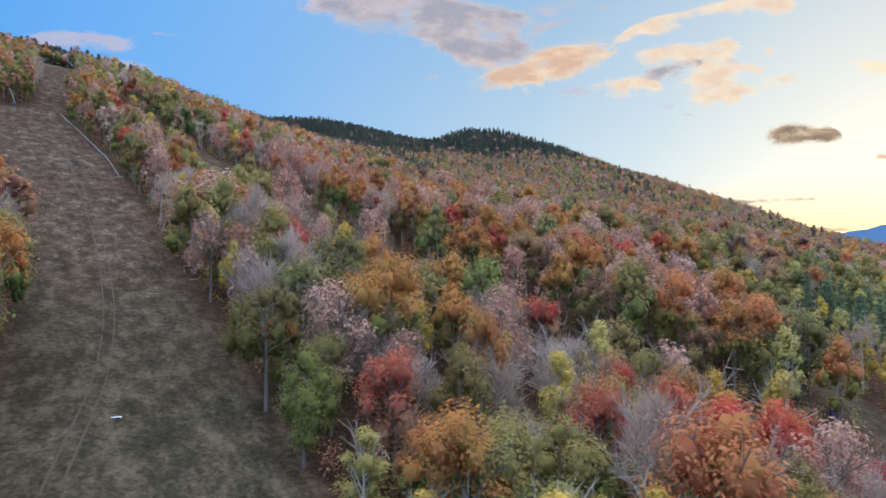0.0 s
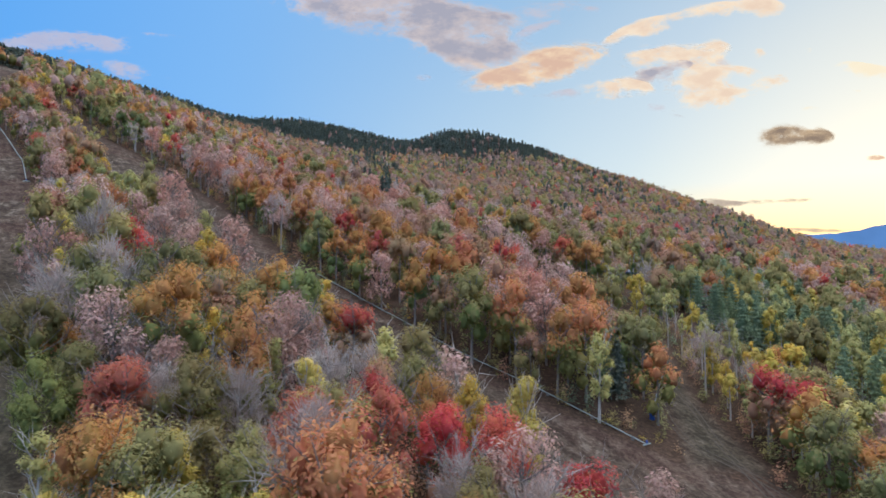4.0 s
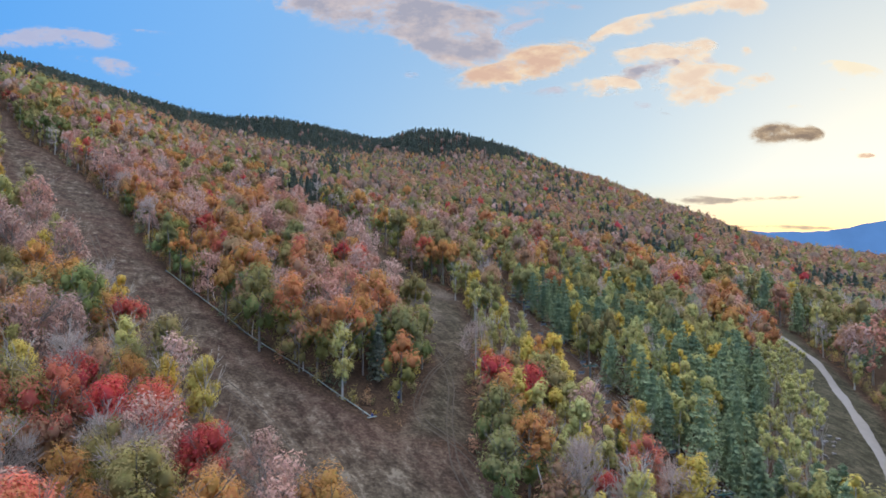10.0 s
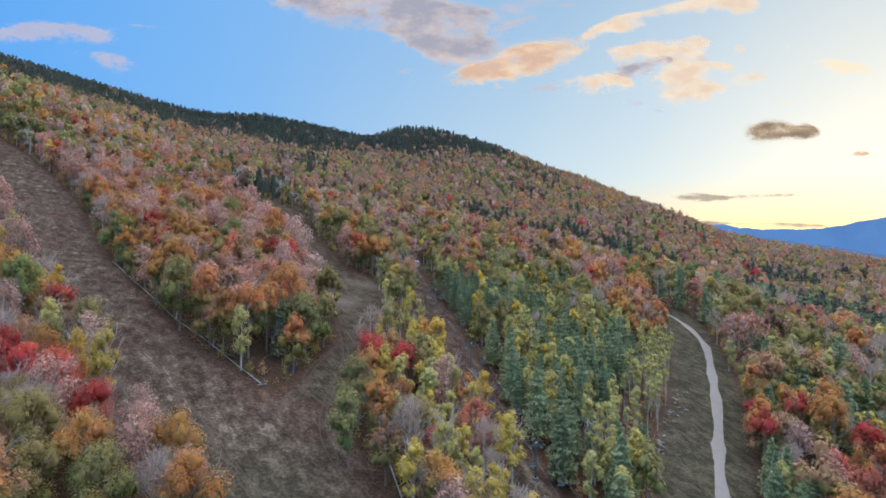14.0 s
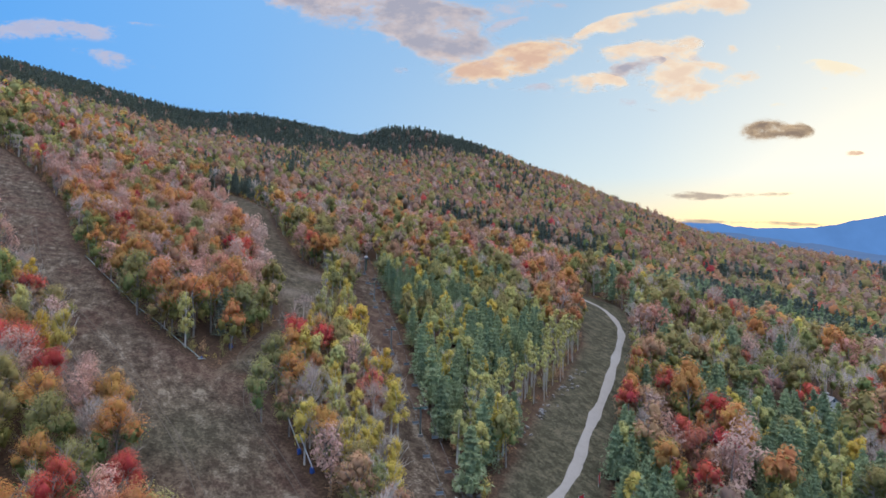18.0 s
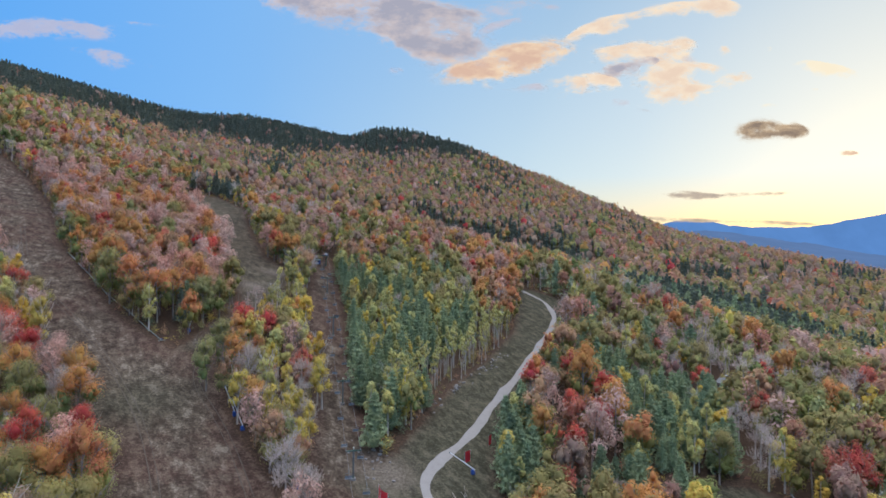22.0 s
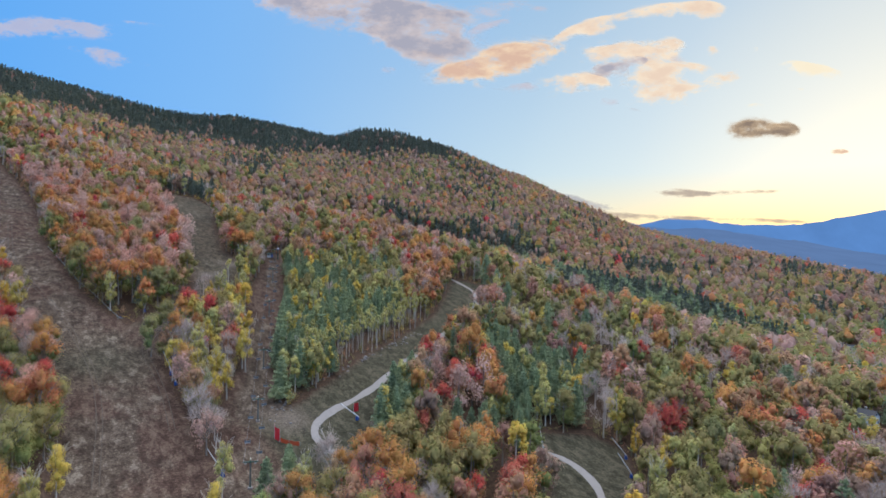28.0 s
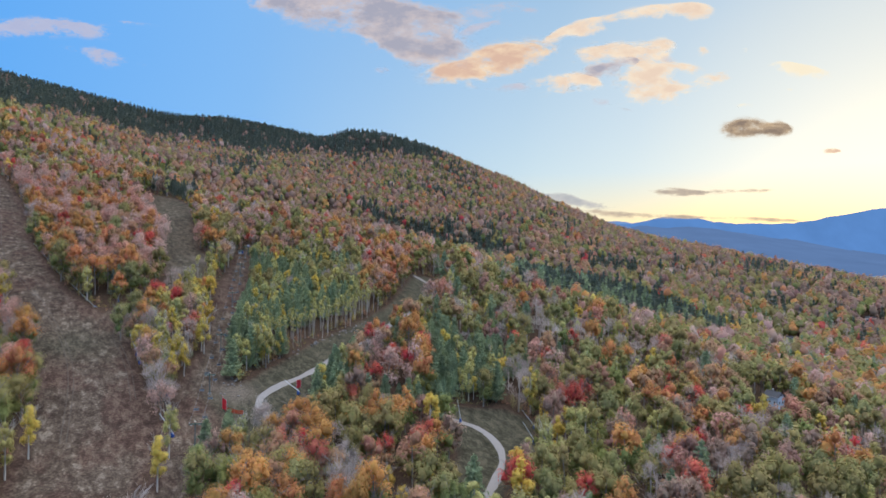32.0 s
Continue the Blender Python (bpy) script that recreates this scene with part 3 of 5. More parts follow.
def conifer(seed, tall, wide, leaves, size, soft=0.4):
    """A pine or spruce: whorls of drooping boughs round a straight stem."""
    rng = np.random.default_rng(seed)
    zs = np.linspace(-0.5, tall, 5)
    wood = [tube(np.stack([zs * 0, zs * 0, zs], 1), np.linspace(0.22, 0.02, 5) * tall / 16, 5)]
    tiers = int(tall / (1.15 if leaves > 300 else 2.2))
    per = max(2, leaves // (tiers * 7))
    at, out = [], []
    for i in range(tiers):
        k = (i + 0.5) / tiers
        z = tall * (0.10 + 0.90 * k)
        r = wide * (1 - k) ** (0.85 - soft * 0.32) * rng.uniform(0.8, 1.15) + 0.12
        boughs = 7
        a0 = rng.uniform(0, 6.28)
        for j in range(boughs):
            a = a0 + j * 6.283 / boughs + rng.normal(0, 0.2)
            rr = r * rng.uniform(0.7, 1.15)
            s = np.sqrt(rng.uniform(0.06, 1, per))
            spread = rng.normal(0, 0.10 + 0.16 * s, per) * rr
            x, y = math.cos(a) * s * rr - math.sin(a) * spread, math.sin(a) * s * rr + math.cos(a) * spread
            at.append(np.stack([x, y, z - s * rr * (0.28 - 0.22 * soft) + rng.normal(0, 0.12, per)], 1))
            out.append(np.tile([math.cos(a) * 0.5, math.sin(a) * 0.5, 0.8], (per, 1)))
    at, out = np.concatenate(at), np.concatenate(out)
    tip = np.stack([rng.normal(0, 0.08, 5), rng.normal(0, 0.08, 5), tall + rng.uniform(-0.8, 0.3, 5)], 1)
    at, out = np.concatenate([at, tip]), np.concatenate([out, np.tile([0.3, 0.3, 0.3], (5, 1))])
    v, f = sprays(rng, at, size, out, 0.8)
    iv, jf = lump(rng, (0, 0, tall * 0.52), (1, 1, tall * 0.40), 8, 6 if leaves > 300 else 4, 0.12)
    taper = np.clip(0.98 - iv[:, 2] / tall, 0.02, 0.92) ** (0.85 - soft * 0.32) * wide * 0.40
    across = np.hypot(iv[:, 0], iv[:, 1])[:, None] + 1e-6
    iv[:, :2] = iv[:, :2] / across * np.minimum(taper[:, None], across * wide * 2)
    v, f = np.concatenate([v, iv]), np.concatenate([f, jf + len(v)])
    return joined(wood), (v, f), np.zeros(len(f), int)


# kinds: (name, label, category, upper hue, lower hue, bark, maker)
KINDS = {
    "red": ("red_maple_tree", "scarlet maple in full autumn colour", "red", "rust", BARK),
    "orange": ("sugar_maple_tree", "orange maple with greener lower leaves", "orange", "moss", BARK),
    "rust": ("beech_tree", "rust-brown beech in autumn leaf", "rust", "olive", BARK),
    "yellow": ("birch_tree", "golden yellow birch with a pale trunk", "yellow", "yellow", PALE_BARK),
    "lime": ("aspen_tree", "yellow-green aspen with a slim pale trunk", "lime", "lime", PALE_BARK),
    "umber": ("beech_tree", "dull brown beech with thinning leaves", "umber", "umber", BARK),
    "olive": ("oak_tree", "green hardwood turning ochre at the top", "olive", "moss", BARK),
    "moss": ("oak_tree", "still green hardwood in dense leaf", "moss", "moss", BARK),
    "pink": ("maple_tree", "half-bare maple with thin pinkish leaves", "pink", "pink", BARK),
    "grey": ("bare_tree", "leafless grey hardwood with fine upright twigs", "grey", "grey", TWIG),
    "pine": ("pine_tree", "blue-green white pine with soft layered boughs", "pine", "pine", BARK),
    "spruce": ("spruce_tree", "dark narrow spruce in the woods", "spruce", "spruce", BARK),
    "stem": ("birch_tree", "thin white-stemmed birch with few yellow-green leaves", "lime", "olive", PALE_BARK),
}
SHAPES = {  # tall, wide, leaves near, sparse, slim
    "red": (15.5, 4.4, 3400, 0.25, 1.0), "orange": (17, 4.8, 3600, 0.2, 1.0), "rust": (17, 4.7, 3400, 0.25, 1.0), "umber": (16, 4.6, 3000, 0.3, 1.0), "yellow": (15.5, 2.8, 2600, 0.2, 0.95),
    "lime": (16, 2.6, 2600, 0.15, 0.9), "olive": (16.5, 4.8, 3700, 0.1, 1.0), "moss": (15.5, 4.4, 3700, 0.1, 1.0), "pink": (16.5, 4.5, 1300, 0.9, 1.0), "grey": (16, 4.3, 1800, 1.0, 1.0),
    "pine": (14.0, 3.3, 4200, 0, 1), "spruce": (14, 2.8, 2000, 0, 1),
    "stem": (16, 1.7, 420, 0.5, 1.0),
}


def make(kind, seed, leaves, size):
    tall, wide, _, sparse, slim = SHAPES[kind]
    if kind in ("pine", "spruce"):
        return conifer(seed, tall, wide, leaves, size, 0.9 if kind == "pine" else 0.2)
    return broadleaf(seed, tall, wide, leaves, size, sparse, slim, 0.2 if kind == "stem" else 0.0)


CODE = {k: i for i, k in enumerate(KINDS)}
NEAR = {}
for kind, (name, label, top, low, bark) in KINDS.items():
    for level, share in ((0, 1.0), (1, 0.42)):
        for variant in range(4):
            size = {"grey": 0.55, "pink": 0.34, "pine": 0.40, "spruce": 0.42}.get(kind, 0.24) * (1.0, 1.6)[level]
            (wv, wf), (cv, cf), slot = make(kind, 100 * CODE[kind] + variant, int(SHAPES[kind][2] * share * (1.25 if level == 0 else 1)), size)
            NEAR[kind, level, variant] = (mesh_from("trunk", wv, wf, [bark]), mesh_from("crown", cv, cf, [LEAF[top], LEAF[low]], slot))


def plant(kind, x, y, scale, variant, turn):
    name, label, *_ = KINDS[kind]
    root = new(name)
    root.empty_display_size = 0.5
    root.matrix_world = Matrix.LocRotScale((x, y, ground_at(x, y)), Euler((0, 0, turn)), (scale, scale, scale * (0.92 + 0.05 * variant)))
    wood_me, crown_me = NEAR[kind, int(off_line(x, y) > 95), variant]
    child("trunk", wood_me, root)
    child("crown", crown_me, root)
    return tagged(root, label, name.replace("_tree", "").replace("_", " ") + " tree", group="hillside trees")


def off_line(x, y):
    """Distance from the line that the flight follows, in plan."""
    k = np.clip((x * 0.8 - y * 0.6) / 304, 0, 1)
    return np.hypot(x - k * 243, y + k * 182)


# ---- where the trees stand ----
PINES_1 = [(138, 128), (144, 98), (150, 76), (160, 74), (166, 88), (176, 112), (192, 143), (200, 165), (176, 165), (150, 160)]
MIXED_1 = [(118, 214), (130, 172), (140, 130), (200, 165), (212, 200), (190, 240), (150, 240)]
ASPENS_1 = [(84, 200), (100, 172), (97, 128), (110, 80), (126, 60), (138, 48), (136, 75), (130, 100), (122, 125), (108, 180), (100, 205)]
GROVE_1 = [(76, 112), (40, 140), (-16, 195), (-75, 262), (-30, 300), (0, 300), (45, 235), (62, 200), (79, 160), (80, 140)]
PINES_2 = [(232, 80), (244, 125), (275, 143), (297, 147), (269, 88)]
SAPLINGS_2 = [(227, 144), (244, 164), (254, 145), (244, 121), (232, 125)]
PINES_TRACK = [(192, 91), (201, 109), (207, 82), (203, 61), (189, 57)]
MAPLES_2 = [(208, 139), (227, 153), (240, 114), (230, 76), (209, 66), (204, 85)]
PINES_3 = [(210, 55), (212, 64), (229, 72), (250, 78), (253, 68)]
MOUND = [(185, 40), (199, 53), (245, 50), (250, 17), (240, -20), (185, -20), (182, 22)]
MAPLES_3 = [(196, 176), (211, 190), (221, 236), (224, 262), (202, 278), (186, 240)]
OLIVES_1 = [(-20, 60), (-30, 82), (-48, 115), (-62, 140), (-50, 165), (-10, 140), (10, 118), (40, 88), (62, 66), (80, 40), (20, 40), (0, 50)]
SPRUCES = [(-38, 371), (12, 371), (16, 398), (-28, 418)]
BAND = [(324, 420), (370, 440), (430, 440), (470, 420), (492, 372), (529, 352), (482, 318), (429, 318), (384, 316), (323, 290), (290, 320)]

MIXES = {
    "wood": (("grey", .12), ("pink", .26), ("red", .05), ("orange", .12), ("rust", .06), ("umber", .05), ("olive", .16), ("moss", .03), ("lime", .10), ("yellow", .05)),
    "grove": (("pink", .52), ("grey", .05), ("rust", .10), ("orange", .22), ("red", .05), ("olive", .06)),
    "olives": (("grey", .12), ("pink", .15), ("red", .05), ("rust", .10), ("orange", .26), ("yellow", .10), ("olive", .22)),
    "aspen": (("lime", .50), ("yellow", .33), ("grey", .06), ("orange", .03), ("olive", .08)),
    "mixed": (("lime", .38), ("pine", .36), ("yellow", .08), ("olive", .14), ("grey", .04)),
    "mound": (("orange", .32), ("red", .08), ("olive", .25), ("yellow", .10), ("rust", .12), ("grey", .09), ("pink", .04)),
    "pines": (("pine", .78), ("lime", .16), ("yellow", .06)),
    "maples": (("red", .12), ("pink", .20), ("orange", .34), ("rust", .20), ("grey", .08), ("lime", .06)),
    "right": (("grey", .18), ("pink", .09), ("red", .04), ("orange", .10), ("rust", .07), ("umber", .10), ("olive", .26), ("moss", .07), ("lime", .05), ("yellow", .04), ("pine", .05)),
    "upper": (("grey", .05), ("pink", .03), ("red", .04), ("orange", .06), ("rust", .25), ("umber", .30), ("olive", .16), ("moss", .03), ("spruce", .08)),
    "top": (("spruce", .97), ("umber", .03)),
    "band": (("spruce", .7), ("pine", .3)),
}


def zone_of(x, y, z):
    zone = np.full(x.shape, "wood", object)
    zone[(y < 458) & (x > 190 + 0.15 * y)] = "right"
    zone[(y >= 458 - 0.05 * x) | (x > 640)] = "upper"
    line = np.where(x > -20, 308, 268 + 0.17 * np.maximum(0, -(x + 150)))
    wob = 18 * np.sin(x * 0.013) + 14 * np.sin(y * 0.02 + x * 0.031)
    chance = np.sin(x * 12.9898 + y * 78.233) * 43758.5453
    zone[((z + wob - line + 30) / 48 > chance - np.floor(chance)) & (y > 300)] = "top"
    for name, poly in (("olives", OLIVES_1), ("grove", GROVE_1), ("mixed", MIXED_1), ("pines", PINES_1), ("aspen", ASPENS_1), ("mound", MOUND), ("pines", PINES_2), ("pines", SAPLINGS_2), ("maples", MAPLES_2), ("maples", MAPLES_3), ("pines", PINES_TRACK), ("pines", PINES_3), ("band", BAND), ("top", SPRUCES)):
        zone[inside(poly, x, y)] = name
    return zone


def scatter(seed, x0, x1, y0, y1, step):
    rng = np.random.default_rng(seed)
    gx, gy = np.meshgrid(np.arange(x0, x1, step), np.arange(y0, y1, step * 0.87))
    gx = gx + (np.arange(gx.shape[0]) % 2)[:, None] * step / 2
    return (gx + rng.uniform(-0.36, 0.36, gx.shape) * step).ravel(), (gy + rng.uniform(-0.36, 0.36, gy.shape) * step).ravel(), rng


def pick(rng, zone, x, y):
    """A kind for each tree: by the mixture of its zone, alike trees often side by side."""
    out = np.empty(len(x), object)
    drift = np.array([noise.noise((a * 0.035, b * 0.035, 3.0)) + 0.5 * noise.noise((a * 0.11, b * 0.11, 9.0)) for a, b in zip(x, y)])
    wide = np.array([noise.noise((a * 0.009, b * 0.009, 21.0)) for a, b in zip(x, y)])
    r = (rng.random(len(x)) * 0.5 + drift * 0.75 + wide * 0.5 + 0.5) % 1.0
    for name, mix in MIXES.items():
        sel = zone == name
        edges = np.cumsum([p for _, p in mix])
        idx = np.minimum(np.searchsorted(edges / edges[-1], r[sel]), len(mix) - 1)
        out[sel] = np.array([k for k, _ in mix], object)[idx]
    dark = (zone == "upper") & (wide + 0.4 * drift > 0.34)
    out[dark & (rng.random(len(x)) < 0.7)] = "spruce"
    out[(zone == "upper") & (wide + 0.3 * drift < -0.30) & (rng.random(len(x)) < 0.22)] = "rust"
    return out


def in_view(x, y, margin=40):
    return (x > -0.82 * y - margin) & (x < 243 + 0.82 * (y + 182) + margin) & (y > -0.75 * x * 0.75 - 30)


HOUSES = [(435, 150, 22), (358, 30, 11), (571, 363, 15), (306, 165, 11), (706, 441, 16)]


def by_house(x, y):
    """The plots of the houses, and the open ground before them."""
    hit = np.zeros(np.shape(x), bool)
    for hx, hy, r in HOUSES:
        wx, wy = 243 - hx, -182 - hy
        k = math.hypot(wx, wy)
        along, across = ((x - hx) * wx + (y - hy) * wy) / k, ((x - hx) * wy - (y - hy) * wx) / k
        hit |= (along > -0.6 * r) & (along < 2.1 * r) & (np.abs(across) < 0.55 * r)
    return hit


# near: each tree a thing of its own
SLIM = [PINES_1, PINES_2, SAPLINGS_2, PINES_TRACK, PINES_3, MIXED_1, ASPENS_1]


def woods(seed, x0, x1, y0, y1, step, tight):
    """Places for trees: wide apart in the hardwoods, closer among pines and aspens."""
    ax, ay, r = scatter(seed, x0, x1, y0, y1, step)
    bx, by, _ = scatter(seed + 50, 70, 300, 0, 260, tight)
    cx, cy, _ = scatter(seed + 70, 190, x1, y0, y1, step * 1.3)
    a, b = clear_depth(SLIM, ax, ay) < 0, clear_depth(SLIM, bx, by) >= 0
    a &= ax < 200 + 0.15 * ay
    c = (clear_depth(SLIM, cx, cy) < 0) & (cx >= 200 + 0.15 * cy)
    return np.concatenate([ax[a], bx[b], cx[c]]), np.concatenate([ay[a], by[b], cy[c]]), r


def grown(x, y):
    """How large the trees have grown: old hardwoods down the slope, young growth among the pines."""
    old = (x > 200 + 0.15 * y) & (clear_depth(SLIM, x, y) < 0)
    return np.where(old, 1.27, np.where(clear_depth(SLIM, x, y) < 0, 1.13, 1.0))


tx, ty, rng = woods(11, -170, 420, -140, 260, 7.1, 4.9)
keep = (off_line(tx, ty) < 140) & ~by_house(tx, ty) & in_view(tx, ty) & (clear_depth(CLEARINGS, tx, ty) < -0.9) & (off_line(tx, ty) > 34)
tx, ty = tx[keep], ty[keep]
FEATURES = {
    "red": [(-122, 226), (-29, 122), (-6, 73), (17, 69), (18, 110), (25, 81), (27, 72), (35, 74), (43, 75), (53, 69), (54, 188), (58, 89), (59, 187), (79, 30), (87, 38), (100, 114), (111, 116), (119, 86), (128, 92), (191, 13), (199, 13), (204, 8), (214, 130), (221, 104), (221, 93), (225, 22), (226, 127), (228, 93), (237, 25), (268, 7), (298, 101), (300, 125), (305, 76), (309, 85), (322, 163), (332, 17), (332, 36), (369, 130), (370, 100), (388, 186)],
    "olive": [(-63, 76), (-74, 98), (-25, 83), (-23, 97), (-15, 79), (-2, 111), (2, 74), (14, 63), (31, 104), (55, 49), (67, 47), (78, 132), (80, 128), (99, 24), (100, 96), (100, 82), (104, 14), (195, 42), (214, 17), (217, 27), (261, 116), (264, 83), (265, 69), (268, 166), (292, 159), (293, 169), (304, 95), (325, 47), (387, 55), (418, 154)],
    "pink": [(-128, 257), (-48, 177), (-39, 153), (-34, 179), (-18, 146), (-6, 83), (-3, 140), (-2, 222), (-1, 201), (28, 187), (30, 166), (36, 94), (42, 200), (43, 189), (45, 68), (59, 142), (60, 137), (61, 69), (67, 59), (78, 52), (88, 30), (121, 107), (207, 213), (213, 108), (277, 250), (287, 192), (318, 290), (321, 62), (336, 48)],
    "orange": [(-58, 68), (-66, 86), (-58, 161), (-14, 106), (1, 116), (2, 101), (5, 84), (9, 171), (33, 83), (41, 100), (46, 145), (51, 134), (59, 56), (67, 135), (69, 126), (72, 60), (75, 252), (80, 48), (93, 21), (94, 16), (110, 100), (111, 214), (120, 67), (132, 208), (199, -2), (205, 186), (211, 38), (218, 236), (225, 37), (227, 43), (228, 115), (239, 19), (340, 145), (344, 94), (352, 154), (368, 52), (371, 55), (378, 258), (571, 298)],
    "yellow": [(-54, 60), (-73, 163), (-4, 97), (6, 61), (8, 120), (10, 123), (39, 85), (47, 82), (118, -2), (128, 101), (131, 105), (134, 88), (136, 86), (137, 63), (150, 115), (159, -5), (222, 145), (228, 5), (297, 62), (380, 289), (463, 169)],
    "grey": [(-2, 134), (7, 78), (12, 146), (17, 92), (22, 102), (27, 62), (38, 112), (45, 62), (51, 73), (52, 88), (63, 76), (106, 198), (113, 82), (142, 39), (208, 102), (213, 12), (279, 159), (345, 44), (358, 52), (405, 76)],
    "lime": [(-107, 308), (-97, 299), (-32, 162), (-8, 60), (9, 87), (25, 96), (53, 274), (64, 89), (94, 200), (98, 203), (103, 144), (112, 154), (119, -13), (123, 113), (150, 145), (155, 11), (156, 92), (232, 182), (251, 232), (261, 168), (271, 118), (283, 33), (443, 110), (469, 215)],
    "moss": [(-17, 72), (7, 112), (171, -4), (182, -8), (301, 32), (301, 35)],
    "rust": [(24, 87), (36, 139), (54, 122), (185, 17), (295, 96)],
    "pine": [(72, 131), (75, 209), (148, 90), (155, 69), (167, 11), (170, 24), (171, 19), (177, 40), (196, 77), (220, 62), (221, 135), (221, 65), (231, 63), (239, 147), (244, 65), (245, 99), (248, 140), (264, 101), (266, 156), (418, 282)],
    "spruce": [(73, 124), (-4, 382)],
}
STEMS = [(100, 165), (103, 150), (101, 158), (107, 140), (112, 128), (105, 172), (151, 172), (146, 165), (142, 158)]
EDGE = [(161, 98), (172, 112), (184, 129), (193, 147), (200, 165), (205, 178)]
for row in (0.0, -3.2, -6.0):
    for i in range(26):
        k = (i + (0.5 if row else 0)) / 26 * (len(EDGE) - 1.01)
        (x0, y0), (x1, y1) = EDGE[int(k)], EDGE[int(k) + 1]
        STEMS.append((x0 + (x1 - x0) * (k % 1) + row + math.sin(i * 5.1 + row) * 1.9, y0 + (y1 - y0) * (k % 1) - row * 0.35 + math.cos(i * 3.7) * 2.2))
FEATURES["stem"] = STEMS
own = [(k, x, y) for k, places in FEATURES.items() for x, y in places if math.hypot(x - 79, y - 115) > 10 and clear_depth(CLEARINGS, np.array([x]), np.array([y]))[0] < (4.5 if k != "stem" else 0.5)]
ox, oy = np.array([o[1] for o in own], float), np.array([o[2] for o in own], float)
free = np.array([np.hypot(ox - a, oy - b).min() > 5.0 and math.hypot(a - 79, b - 115) > 10 for a, b in zip(tx, ty)])
tx, ty = tx[free], ty[free]
tk = np.concatenate([pick(rng, zone_of(tx, ty, height(tx, ty)), tx, ty), np.array([o[0] for o in own], object)])
tx, ty = np.concatenate([tx, ox]), np.concatenate([ty, oy])
scales = np.clip(rng.normal(1.0, 0.18, len(tx)), 0.6, 1.4)
scales *= np.where(np.isin(tk, ("pine", "spruce")), 1.0, grown(tx, ty))
scales[-len(own):] = scales[-len(own):] * 0.6 + 0.5 - 0.12 * np.array([o[0] in ("stem", "grey") for o in own])
variants, turns = rng.integers(0, 4, len(tx)), rng.uniform(0, 6.283, len(tx))
for i in range(len(tx)):
    plant(tk[i], tx[i], ty[i], scales[i], int(variants[i]), turns[i])
print("near trees", len(tx))


def stand(name, label, x, y, kinds, rng, leaves, size, hi=1.0, stems=True):
    """Many trees as one mesh: low templates set down at each place."""
    keys = sorted(set(kinds))
    mats = []
    for k in keys:
        for hue in (KINDS[k][2], KINDS[k][3]):
            if LEAF_FAR[hue] not in mats:
                mats.append(LEAF_FAR[hue])
    mats += [BARK, PALE_BARK, TWIG]
    vs, fs, ss, hs, at = [], [], [], [], 0
    z = height(x, y)
    for k in keys:
        temps = []
        for variant in range(5):
            (wv, wf), (cv, cf), slot = make(k, 900 + 31 * CODE[k] + variant, int(leaves * {"grey": 1.6, "pink": 0.8, "pine": 2.4, "spruce": 1.6}.get(k, 1.0)), size)
            mat = np.where(slot == 0, mats.index(LEAF_FAR[KINDS[k][2]]), mats.index(LEAF_FAR[KINDS[k][3]]))
            if stems:
                keepf = wf[: 5 * 6]
                cf = np.concatenate([cf, keepf + len(cv)])
                cv = np.concatenate([cv, wv[: 6 * 6]])
                mat = np.concatenate([mat, np.full(len(keepf), mats.index(KINDS[k][4]))])
            temps.append((cv, cf, mat))
        sel = np.flatnonzero(kinds == k)
        which = rng.integers(0, 5, len(sel))
        for v in range(5):
            ids = sel[which == v]
            if not len(ids):
                continue
            cv, cf, mat = temps[v]
            a, s = rng.uniform(0, 6.283, len(ids)), np.clip(rng.normal(1.0, 0.15, len(ids)), 0.6, 1.35) * hi * grown(x[ids], y[ids])
            c, d = np.cos(a)[:, None], np.sin(a)[:, None]
            px = (cv[:, 0] * c - cv[:, 1] * d) * s[:, None] + x[ids, None]
            py = (cv[:, 0] * d + cv[:, 1] * c) * s[:, None] + y[ids, None]
            pz = cv[:, 2] * s[:, None] + z[ids, None]
            vs.append(np.stack([px, py, pz], -1).reshape(-1, 3))
            fs.append((cf[None] + (np.arange(len(ids)) * len(cv))[:, None, None]).reshape(-1, 4) + at)
            ss.append(np.tile(mat, len(ids)))
            hs.append(np.repeat(rng.random(len(ids)), len(cv)))
            at += len(ids) * len(cv)
    me = mesh_from(name, np.concatenate(vs), np.concatenate(fs), mats, np.concatenate(ss))
    att = me.attributes.new("hue", "FLOAT", "POINT")
    att.data.foreach_set("value", np.concatenate(hs).astype(np.float32))
    return tagged(new(name, me), label, "woods", kind="stuff")


# middle distance
mx, my, rng = woods(12, -420, 620, -100, 520, 7.5, 4.9)
d = off_line(mx, my)
keep = (d >= 140) & (d < 420) & ~by_house(mx, my) & in_view(mx, my) & (clear_depth(CLEARINGS, mx, my) < -0.9)
keep &= np.array([np.hypot(ox - a, oy - b).min() > 4.6 for a, b in zip(mx, my)])
mx, my = mx[keep], my[keep]
mk = pick(rng, zone_of(mx, my, height(mx, my)), mx, my)
d = off_line(mx, my)
for name, words, sel, count, size in (("middle_woods", "mixed autumn hardwoods with pines on the middle slopes", d < 265, 560, 0.56),
                                      ("upper_woods", "rust and olive hardwoods higher on the slope", d >= 265, 190, 0.90)):
    stand(name, words, mx[sel], my[sel], mk[sel], rng, count, size)


